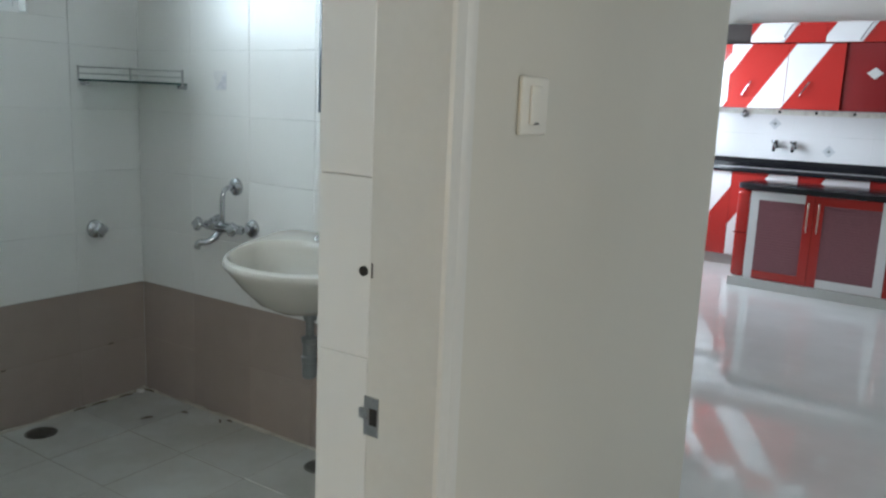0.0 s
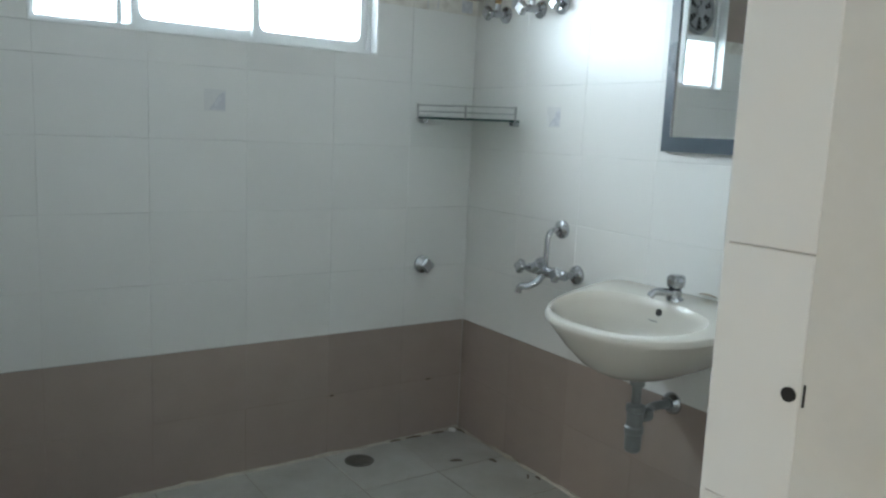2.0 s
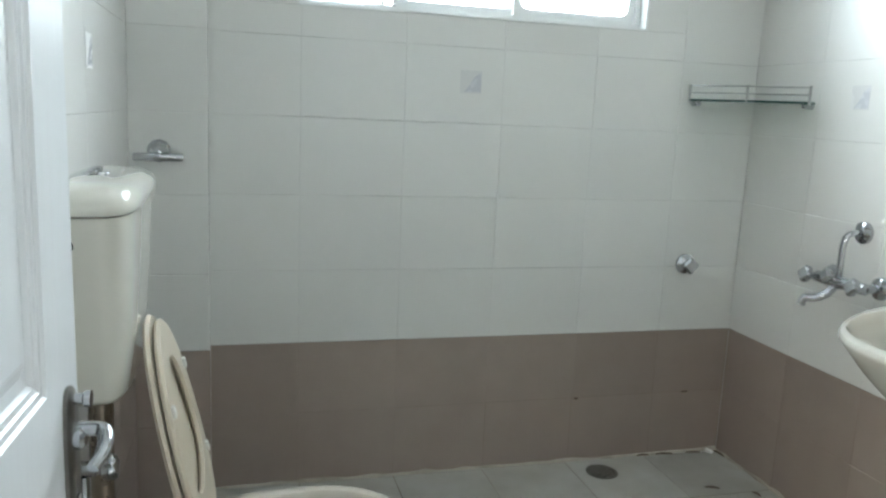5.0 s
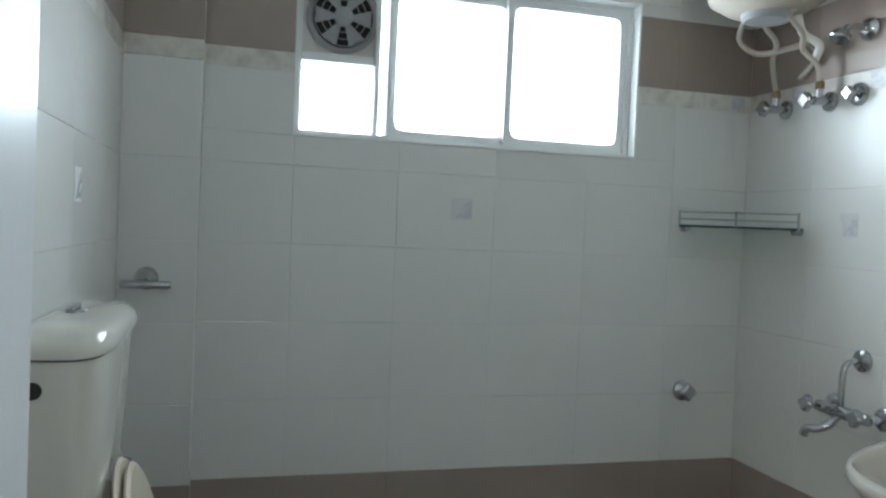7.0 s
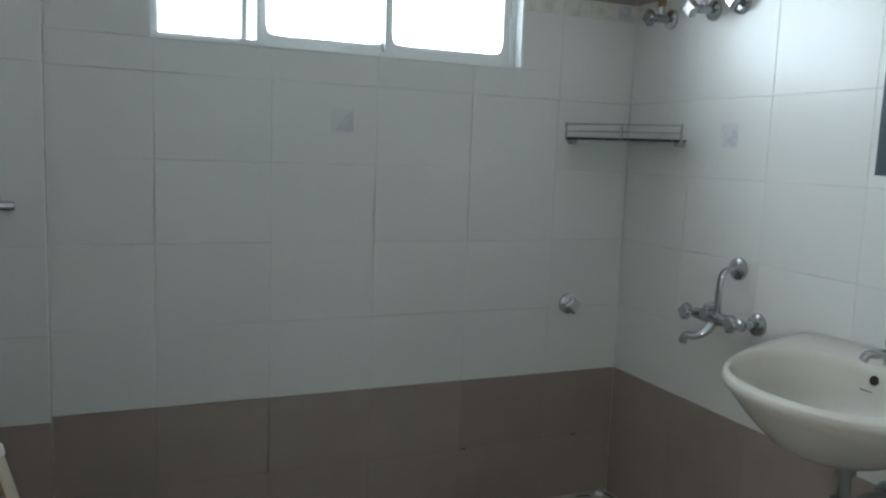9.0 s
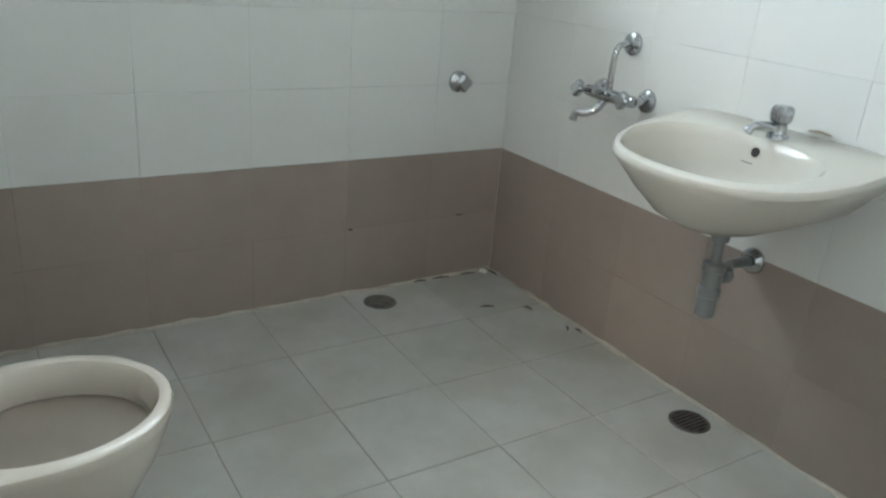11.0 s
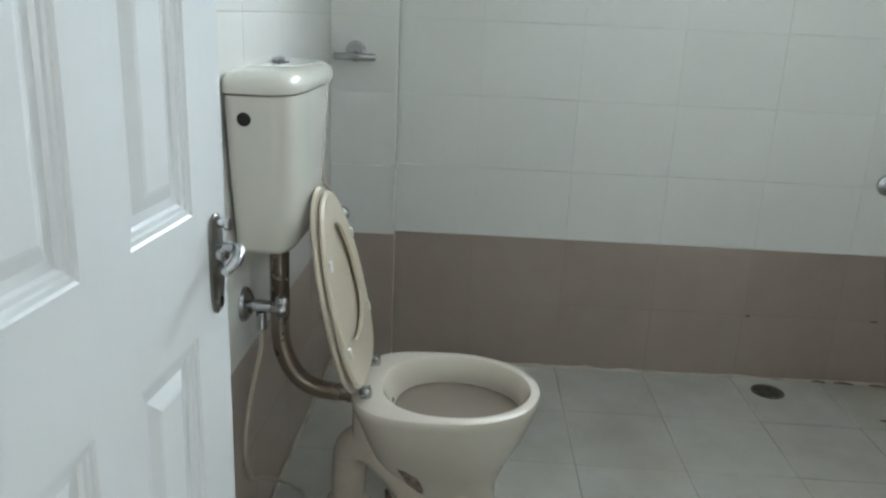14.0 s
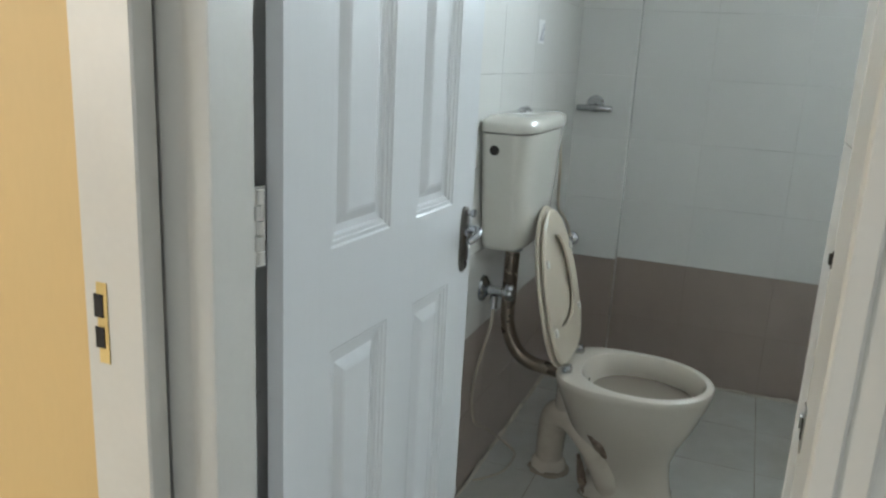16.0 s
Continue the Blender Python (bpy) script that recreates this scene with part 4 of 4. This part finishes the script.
part("cable", tube([(0.25, -0.20, 2.05), (0.17, -0.19, 1.97), (0.20, -0.14, 1.915), (0.31, -0.10, 1.915), (0.36, -0.06, 1.925), (0.34, -0.02, 1.88), (0.255, -0.006, 1.835)], 0.0095, 8), HOSE, heater, "white power cable")
part("relief_valve", tube([(0.385, -0.14, 2.04), (0.388, -0.12, 1.95), (0.42, -0.08, 1.905), (0.37, -0.05, 1.875)], [0.012, 0.012, 0.013, 0.014], 10), RUBBER_WHITE, heater)
wv = thing("concealed_valve", "chrome concealed valve knob high on the wall", "valve", (0.585, -0.01, 1.742))
part("flange", turned([(0.036, 0), (0.034, 0.008), (0.02, 0.014)], (0.512, -0.001, 1.746), (0, -1, 0)), CHROME, wv)
part("knob", spoked_knob((0.512, -0.012, 1.746), (0, -1, 0), 0.019), CHROME, wv)
shower = thing("shower_arm", "chrome shower arm stub on the wall", "shower", (0.53, -0.03, 1.92))
part("flange", turned([(0.036, 0), (0.034, 0.010), (0.02, 0.022)], (0.54, -0.001, 1.935), (0, -1, 0)), CHROME, shower)
part("arm", tube([(0.54, -0.01, 1.935), (0.54, -0.07, 1.935), (0.538, -0.10, 1.915)], 0.011), CHROME, shower)
part("rose", turned([(0.014, 0), (0.03, 0.016), (0.033, 0.03), (0.030, 0.034)], (0.538, -0.098, 1.922), (0, -0.45, -1)), CHROME, shower)
for ob in [o for o in scene.objects if not o.parent and o.location.z > 1.7 and o.name.split(".")[0] in ("angle_valve", "concealed_valve", "shower_arm", "water_heater")]:
    ob.location += Vector((0.010, 0, 0.012))

# rough cement bead where floor meets walls
bead_rng = random.Random(9)


def bead(name, a, b, inward):
    n = 40
    pts, rad = [], []
    for i in range(n + 1):
        p = Vector(a).lerp(Vector(b), i / n)
        pts.append(p + Vector(inward) * bead_rng.uniform(0.0, 0.005) + Vector((0, 0, bead_rng.uniform(-0.002, 0.002))))
        rad.append(bead_rng.uniform(0.003, 0.011))
    ob = part(name, tube(pts, rad, 6, 1), CEMENT, floor_bath, "rough pale cement bead along the wall")
    return ob


bead("cement_bead", (0.004, -1.89, 0.001), (0.004, -0.01, 0.001), (1, 0, 0))
bead("cement_bead", (0.01, -0.004, 0.001), (2.09, -0.004, 0.001), (0, -1, 0))
bead("cement_bead", (0.06, SOUTH + 0.004, 0.001), (2.0, SOUTH + 0.004, 0.001), (0, 1, 0))

# drains, litter, motifs
for x, y in ((0.115, -0.550), (1.136, -0.098)):
    d = thing("floor_drain", "round steel floor drain grate in the tiles", "drain", (x, y, 0), group="floor drains")
    part("rim", turned([(0.058, 0.0), (0.058, 0.003), (0.053, 0.005), (0.047, 0.003), (0.047, 0.0)], (x, y, -0.001), (0, 0, 1), 28), GRATE, d)
    part("well", turned([(0.047, 0), (0.047, 0.001)], (x, y, 0.0), (0, 0, 1), 24), DARK_HOLE, d)
    for k in range(-3, 4):
        w = math.sqrt(0.047 ** 2 - (0.0125 * k) ** 2)
        part("bar", boxes((x + 0.0125 * k - 0.0035, x + 0.0125 * k + 0.0035, y - w, y + w, 0.0012, 0.0035)), GRATE, d, smooth=False)
for x, y, a, l in ((0.30, -0.215, 70, 0.05), (0.37, -0.085, 20, 0.035), (0.55, -0.055, -30, 0.035), (0.58, -0.03, 5, 0.03), (0.025, -0.12, 85, 0.06), (0.018, -0.24, 88, 0.07), (0.016, -0.33, 90, 0.05), (0.05, -0.022, 10, 0.06)):
    bm = tube([(-l / 2, 0, 0.004), (0, 0.003, 0.005), (l / 2, -0.002, 0.004)], [0.002, 0.0042, 0.0025], 6, 2)
    s = part("litter", bm, DIRT)
    s.matrix_world = pose(x, y, 0, 0, 0, a)
    tagged(s, "small dark scrap of debris on the floor tiles", "debris", "scraps on the floor")
for y, z, l in ((-0.168, 0.246, 0.012), (-0.62, 0.242, 0.008)):
    nb = part("mark", boxes((0.0005, 0.0022, y - l, y + l, z - 0.003, z + 0.003)), DIRT, smooth=False)
    tagged(nb, "small dark chipped mark on the brown wall tile", "chip mark", "chip marks on the wall")
chip = part("plaster_chip", soft_box(-0.015, 0.015, -0.01, 0.01, 0, 0.012, 0.004), WHITE_WALL)
chip.matrix_world = pose(0.03, -0.05, 0.0, 0, 0, 30)
tagged(chip, "small white plaster chip in the corner", "debris")


def motif(name, m):
    """A pale printed square with one darker triangle, the lower right half."""
    ob = thing(name, "faded lilac-grey printed square motif on a wall tile", "tile motif", group="tile motifs")
    part("square", boxes((-0.037, 0.037, -0.037, 0.037, 0, 0.0006)), STICKER_PALE, ob, smooth=False)
    part("triangle", loft([[(-0.022, -0.032, z), (0.034, -0.032, z), (0.034, 0.032, z), (0.012, 0.018, z), (-0.002, -0.006, z)] for z in (0, 0.0012)]), STICKER, ob, smooth=False)
    ob.matrix_world = m
    return ob


motif("tile_motif", pose(0.0005, -1.083, 1.365, 90, 0, 90))
motif("tile_motif", pose(0.508, -0.0005, 1.362, 90, 0, 0))
motif("tile_motif", pose(0.66, SOUTH + 0.0005, 1.362, 90, 0, 180))

# switch on the hall wall
sw = thing("light_switch", "ivory plastic wall switch with one rocker", "switch", (HALL, -1.105, 1.30))
part("plate", soft_box(HALL, HALL + 0.007, -1.144, -1.065, 1.263, 1.341, 0.003, 3), SWITCH, sw)
rock = part("rocker", soft_box(HALL + 0.005, HALL + 0.011, -1.122, -1.088, 1.277, 1.329, 0.003), SWITCH, sw)
# Dark strip laid on the rocker, painting the shade of its lower slit.
part("shadow_gap", boxes((HALL + 0.006, HALL + 0.0115, -1.111, -1.099, 1.277, 1.2795)), DARK_HOLE, rock, smooth=False)

# ---- kitchen ----
def clip_band(x0, x1, z0, z1, lo, hi, slope):
    """The part of a rectangle between two slanting lines; lo and hi are where they cross z0, along x."""
    poly = [(x0, z0), (x1, z0), (x1, z1), (x0, z1)]
    for off, sign in ((lo, 1), (hi, -1)):
        f = lambda p: sign * (p[0] - off - slope * (p[1] - z0))
        out = []
        for a, b in zip(poly, poly[1:] + poly[:1]):
            fa, fb = f(a), f(b)
            if fa >= 0:
                out.append(a)
            if fa * fb < 0:
                t = fa / (fa - fb)
                out.append((a[0] + (b[0] - a[0]) * t, a[1] + (b[1] - a[1]) * t))
        poly = out
        if len(poly) < 3:
            return []
    return poly


def striped_front(name, ob, x0, x1, z0, z1, y, base, band, lo, hi, slope, handle=None):
    d = part(name, soft_box(x0 + 0.0015, x1 - 0.0015, y, y + 0.018, z0 + 0.0015, z1 - 0.0015, 0.0015, 1), base, ob)
    poly = clip_band(x0 + 0.003, x1 - 0.003, z0 + 0.003, z1 - 0.003, lo, hi, slope)
    if poly:
        part("inlay", loft([[(px, yy, pz) for px, pz in poly] for yy in (y - 0.0012, y + 0.003)]), band, d, smooth=False)
    if handle:
        hx, hz = handle
        part("handle", tube([(hx - 0.03, y - 0.001, hz - 0.06), (hx - 0.03, y - 0.028, hz - 0.055), (hx + 0.03, y - 0.028, hz + 0.055), (hx + 0.03, y - 0.001, hz + 0.06)], 0.006, 8), CHROME, d, "slanting chrome bar handle")
    return d


def kitchen_upper(x0, x1, z0, z1, y, band, handles=True, second=None):
    ob = thing("wall_cabinet", "glossy red wall cabinet with a slanting white band", "cabinet", (x0, y, z0), group="kitchen wall cabinets")
    part("carcass", boxes((x0, x1, y + 0.018, 5.60, z0, z1)), DARK_RED, ob, smooth=False)
    d = striped_front("door", ob, x0, x1, z0, z1, y, RED, WHITE_LAM, *band, 0.66, (x0 + 0.16, z0 + 0.17) if handles else ((x0 + x1) / 2, (z0 + z1) / 2))
    if second:
        poly = clip_band(x0 + 0.003, x1 - 0.003, z0 + 0.003, z1 - 0.003, *second, 0.66)
        part("inlay", loft([[(px, yy, pz) for px, pz in poly] for yy in (y - 0.0012, y + 0.003)]), WHITE_LAM, d, smooth=False)
    return ob


UY = 5.25
kitchen_upper(0.85, 1.24, 1.42, 1.98, UY, (0.92, 1.2))
kitchen_upper(1.24, 1.72, 1.42, 1.98, UY, (0.80, 1.05), second=(1.415, 1.70))
kitchen_upper(1.72, 2.17, 1.42, 1.98, UY, (1.415, 1.70))
for i in range(3):
    kitchen_upper(1.39 + 0.61 * i, 2.0 + 0.61 * i, 1.99, 2.16, UY, (1.36 + 0.61 * i, 1.67 + 0.61 * i), False)
niche = thing("open_niche", "dark opening beside the top cabinets", "niche", (1.25, UY, 2.0))
# Solid block painted near-black in place of the niche's shaded inside.
part("back", boxes((1.10, 1.388, UY + 0.05, 5.60, 1.99, 2.16)), NICHE_SHADE, niche, smooth=False)
tall = thing("hob_cabinet", "dark red kitchen unit with a small square tile inlay", "cabinet", (2.4, UY, 1.42))
part("panel", soft_box(2.172, 3.1, UY + 0.02, 5.60, 1.42, 1.985, 0.003), DARK_RED, tall)
part("inlay", loft([[(2.405 + dx, yy, 1.735 + dz) for dx, dz in ((0.06, 0), (0, 0.05), (-0.06, 0), (0, -0.05))] for yy in (UY + 0.012, UY + 0.022)]), PLINTH, tall, smooth=False)
for i in range(4):
    x0 = 0.85 + 0.55 * i
    ob = thing("base_cabinet", "red and white striped kitchen base cabinet", "cabinet", (x0, 5.05, 0), group="kitchen base cabinets")
    part("carcass", boxes((x0, x0 + 0.55, 5.072, 5.60, 0.10, 0.855)), DARK_RED, ob, smooth=False)
    striped_front("door", ob, x0, x0 + 0.55, 0.10, 0.855, 5.052, RED, WHITE_LAM, x0 - 0.28 + 0.1 * (i % 2), x0 + 0.14 + 0.1 * (i % 2), 0.66, (x0 + 0.25, 0.72))
    part("plinth", boxes((x0, x0 + 0.55, 5.11, 5.16, 0.0, 0.10)), PLINTH, ob, smooth=False)
worktop = thing("worktop", "polished black granite kitchen worktop", "worktop", (2, 5.3, 0.855))
part("slab", soft_box(0.63, 4.2, 5.02, 5.60, 0.855, 0.895, 0.006), GRANITE, worktop)
part("upstand", boxes((0.63, 4.2, 5.585, 5.600, 0.895, 0.96)), GRANITE, worktop, smooth=False)
for x in (1.64, 1.80):
    t = thing("kitchen_tap", "chrome wall tap over the worktop", "tap", (x, 5.55, 1.08), group="kitchen taps")
    part("flange", turned([(0.03, 0), (0.028, 0.01), (0.014, 0.02)], (x, 5.594, 1.09), (0, -1, 0)), CHROME, t)
    part("body", tube([(x, 5.59, 1.09), (x, 5.50, 1.09), (x + 0.01, 5.44, 1.05)], 0.016), CHROME, t)
    part("knob", spoked_knob((x, 5.53, 1.10), (0, 0, 1), 0.028), CHROME, t)

t = thing("kitchen_valve", "small chrome valve under the wall cabinets", "valve", (1.34, 5.55, 1.37))
part("flange", turned([(0.03, 0), (0.028, 0.01), (0.014, 0.02)], (1.34, 5.594, 1.37), (0, -1, 0)), CHROME, t)
part("knob", spoked_knob((1.34, 5.58, 1.37), (0, -1, 0), 0.028), CHROME, t)

isl = thing("kitchen_island", "red and white island counter with ribbed glass doors", "kitchen island")
part("plinth", boxes((-0.11, 1.6, -0.03, 0.6, 0.0, 0.07)), PLINTH, isl, "pale grey plinth", False)
part("carcass", boxes((0.0, 1.6, 0.02, 0.62, 0.07, 0.76)), RED, isl, smooth=False)
part("end_shelf", soft_box(-0.11, 0.0, 0.012, 0.62, 0.07, 0.76, 0.03, 4), RED, isl)
part("shelf_line", boxes((-0.113, 0.0, 0.009, 0.622, 0.42, 0.430)), DARK_RED, isl, smooth=False)
for k, (x0, x1) in enumerate(((0.0, 0.465), (0.47, 0.985), (0.99, 1.5))):
    a, b = 0.075, 0.765
    d = part("door", boxes((x0, x1, 0.004, 0.019, a, b)), RED, isl, smooth=False)
    w = 0.065
    part("stile", boxes((x0, x0 + w, -0.003, 0.006, a, b)), WHITE_LAM if k == 0 else RED, d, smooth=False)
    part("stile", boxes((x1 - w, x1, -0.003, 0.006, a, b)), WHITE_LAM if k == 1 else RED, d, smooth=False)
    part("rail", boxes((x0 + w, x1 - w, -0.003, 0.006, b - w, b)), WHITE_LAM if k == 0 else RED, d, smooth=False)
    part("rail", boxes((x0 + w, x1 - w, -0.003, 0.006, a, a + w)), WHITE_LAM if k == 1 else RED, d, smooth=False)
    n = 26
    dz = (b - a - 2 * w) / n
    ribs = [(yy, a + w + (i + f) * dz) for i in range(n) for f, yy in ((0.0, 0.0036), (0.08, 0.0), (0.70, 0.0), (0.78, 0.0036))] + [(0.0036, b - w), (0.0039, b - w), (0.0039, a + w)]
    bm = loft([[(x, yy, zz) for yy, zz in ribs] for x in (x0 + w, x1 - w)])
    part("ribbed_panel", bm, RIBBED, d, "smoked ribbed glass panel", False)
    hx = x1 - 0.035 if k == 0 else x0 + 0.035
    part("handle", tube([(hx, -0.003, 0.50), (hx, -0.03, 0.505), (hx, -0.03, 0.695), (hx, -0.003, 0.70)], 0.006, 8), PALE_BAR, d)
part("top", loft([egg(0.90, 0.68, -0.06, 0.3, z, 14, 5, 0.76, 64) for z in (0.775, 0.779, 0.809, 0.813)]), GRANITE, isl, "polished black granite top")
isl.matrix_world = pose(1.595, 4.36, 0, 0, 0, -4)
for ob in [o for o in scene.objects if not o.parent and o.name.split(".")[0] in ("wall_cabinet", "open_niche", "hob_cabinet", "base_cabinet", "worktop", "kitchen_tap", "kitchen_valve")]:
    ob.location += Vector((-0.16, 0.14, 0.0))


# ---- tiles ----
TILES = {}


def tile_mesh(w, h, mat):
    key = (round(w, 4), round(h, 4), mat.name)
    if key not in TILES:
        c, t = 0.0012, 0.006
        rings = [[(-w / 2 + i, -h / 2 + i, z), (w / 2 - i, -h / 2 + i, z), (w / 2 - i, h / 2 - i, z), (-w / 2 + i, h / 2 - i, z)] for i, z in ((0, -t), (0, -c), (c, 0))]
        bm = loft(rings)
        me = bpy.data.meshes.new("tile")
        bm.to_mesh(me)
        bm.free()
        me.materials.append(mat)
        TILES[key] = me
    return TILES[key]


def cut(rect, hole):
    a0, a1, b0, b1 = rect
    h0, h1, k0, k1 = hole
    if h0 >= a1 or h1 <= a0 or k0 >= b1 or k1 <= b0:
        return [rect]
    out = []
    if b0 < k0:
        out.append((a0, a1, b0, k0))
    if b1 > k1:
        out.append((a0, a1, k1, b1))
    m0, m1 = max(b0, k0), min(b1, k1)
    if a0 < h0:
        out.append((a0, h0, m0, m1))
    if a1 > h1:
        out.append((h1, a1, m0, m1))
    return out


rng = random.Random(5)


def tile_field(wall, base, us, vs, mats, hole=None, gap=0.0015, lift=0.0006):
    """Tiles on a plane. base: a pose whose x and y run along the tiles and whose z faces the room."""
    for u0, u1 in zip(us, us[1:]):
        for v0, v1, mat in zip(vs, vs[1:], mats):
            for a0, a1, b0, b1 in (cut((u0, u1, v0, v1), hole) if hole else [(u0, u1, v0, v1)]):
                g = 0.0005 if mat is TILE_BROWN else gap
                w, h = a1 - a0 - (g if mat is TILE_FLOOR else 0.25 * g), b1 - b0 - g
                if w < 0.012 or h < 0.012:
                    continue
                ob = new("tile", tile_mesh(w, h, mat))
                ob.parent = wall
                ob.matrix_local = base @ pose((a0 + a1) / 2, (b0 + b1) / 2, rng.uniform(-lift, lift), rng.uniform(-0.08, 0.08), rng.uniform(-0.08, 0.08), 0)


def steps(lo, hi, start, size):
    k = math.ceil((lo - start) / size - 1e-6)
    e = [lo]
    while start + k * size < hi - 0.004:
        if start + k * size > lo + 0.004:
            e.append(start + k * size)
        k += 1
    return e + [hi]


VS = [0, ROW, 2 * ROW, 3 * ROW, 4 * ROW, 5 * ROW, 6 * ROW, 1.765, 1.826, 2.07, 2.32, CEIL]
VM = [TILE_BROWN] * 2 + [TILE_WHITE] * 5 + [TILE_BORDER, TILE_BROWN] + [TILE_WHITE] * 2
for lo, hi in ((0.0, 2 * ROW), (1.826, 2.07)):
    if lo == 0.0:
        part("grout_band", boxes((-0.002, -0.0009, -1.915, 0.0, lo, hi)), GROUT_BROWN, wall_west, smooth=False)
    else:
        part("grout_band", boxes((-0.002, -0.0009, -1.915, WIN[0], lo, hi), (-0.002, -0.0009, WIN[1], 0.0, lo, hi)), GROUT_BROWN, wall_west, smooth=False)
    part("grout_band", boxes((0.0, 2.1, 0.0009, 0.002, lo, hi)), GROUT_BROWN, wall_north, smooth=False)
    part("grout_band", boxes((0.052, EAST, SOUTH - 0.002, SOUTH - 0.0009, lo, hi)), GROUT_BROWN, wall_south, smooth=False)
    part("grout_band", boxes((0.050, 0.0511, SOUTH, -1.915, lo, hi)), GROUT_BROWN, wall_pier, smooth=False)
tile_field(wall_west, pose(0, 0, 0, 90, 0, 90), steps(-1.915, 0, -0.304, COL), VS, VM, WIN)
tile_field(wall_north, pose(0, 0, 0, 90, 0, 0), steps(0, 2.1, 0.333, COL), VS, VM)
tile_field(wall_south, pose(0, SOUTH, 0, 90, 0, 180), steps(-EAST, -0.052, -0.38, COL), VS, VM, gap=0.0004, lift=0.0003)
tile_field(wall_pier, pose(0.052, 0, 0, 90, 0, 90), [SOUTH, -1.915], VS, VM)
tile_field(wall_pier, pose(0, -1.913, 0, 90, 0, 180), [-0.050, 0.0], VS, VM)
tile_field(wall_east, pose(EAST, 0, 0, 90, 0, -90), steps(0.25, -JAMB_L, 0.0, COL), VS, VM)
tile_field(wall_east, pose(0, JAMB_L, 0, 90, 0, 0), [EAST, FX0], steps(0, HEAD, 0.994 - 5 * 0.218, 0.218), [TILE_WHITE] * 20, gap=0.0007)
tile_field(floor_bath, pose(0, 0, 0), steps(0, HALL - 0.006, 0.343, 0.325), steps(SOUTH, 0, -0.327, 0.325), [TILE_FLOOR] * 20, gap=0.0036, lift=0.0012)
KV = [0.96, 1.19, 1.42]
kb = part("backsplash", boxes((0.63, 4.2, 5.738, 5.742, 0.96, 1.42)), GROUT, wall_kitchen_back, "white tiled backsplash", False)
tile_field(kb, pose(0, 5.736, 0, 90, 0, 0), steps(0.63, 4.2, 0.95, 0.33), KV, [WHITE_LAM] * 2)
for x, z in ((1.45, 1.29), (1.93, 1.06)):
    d = part("diamond_motif", loft([[(x + k * dx, 5.7345 - yy, z + k * dz) for dx, dz in ((0.055, 0), (0, 0.055), (-0.055, 0), (0, -0.055))] for k, yy in ((1.0, 0.0), (1.0, 0.002), (0.8, 0.002), (0.8, 0.0008))]), STICKER, kb, "grey printed diamond motif", False)
    part("diamond_centre", loft([[(x + dx, 5.7325 - yy, z + dz) for dx, dz in ((0.016, 0), (0, 0.016), (-0.016, 0), (0, -0.016))] for yy in (0.0, 0.0015)]), PIPE_GREY, d, smooth=False)
strip = part("border_strip", boxes((0.63, 4.2, 5.731, 5.7358, 1.372, 1.420)), TILE_BORDER, kb, "cream border strip with dark dots", False)
for k in range(10):
    x = 0.86 + 0.31 * k
    part("dot", turned([(0.014, 0), (0.014, 0.002)], (x, 5.731, 1.398), (0, -1, 0), 10), BLACK, strip)
# printed squares along the border row
for wall, base, us in ((wall_west, pose(0, 0, 1.796, 90, 0, 90), [-0.305 - 0.333 * k for k in range(-1, 5)]), (wall_north, pose(0, 0, 1.796, 90, 0, 0), [0.333 * k for k in range(1, 6)])):
    for u in us:
        if wall is wall_west and WIN[0] - 0.10 < u < WIN[1] + 0.24:
            continue
        for du, filled in ((-0.08, True), (-0.245, False)):
            if wall is wall_west and u + du < -1.88:
                continue
            bm = boxes((-0.026, 0.026, -0.024, 0.024, 0.0, 0.0009)) if filled else boxes((-0.026, 0.026, 0.0225, 0.024, 0, 0.0009), (-0.026, 0.026, -0.024, -0.0225, 0, 0.0009), (-0.026, -0.022, -0.0225, 0.0225, 0, 0.0009), (0.022, 0.026, -0.0225, 0.0225, 0, 0.0009))
            ob = part("border_print", bm, STICKER, wall, smooth=False)
            ob.matrix_world = base @ pose(u + du, 0, 0.0007)
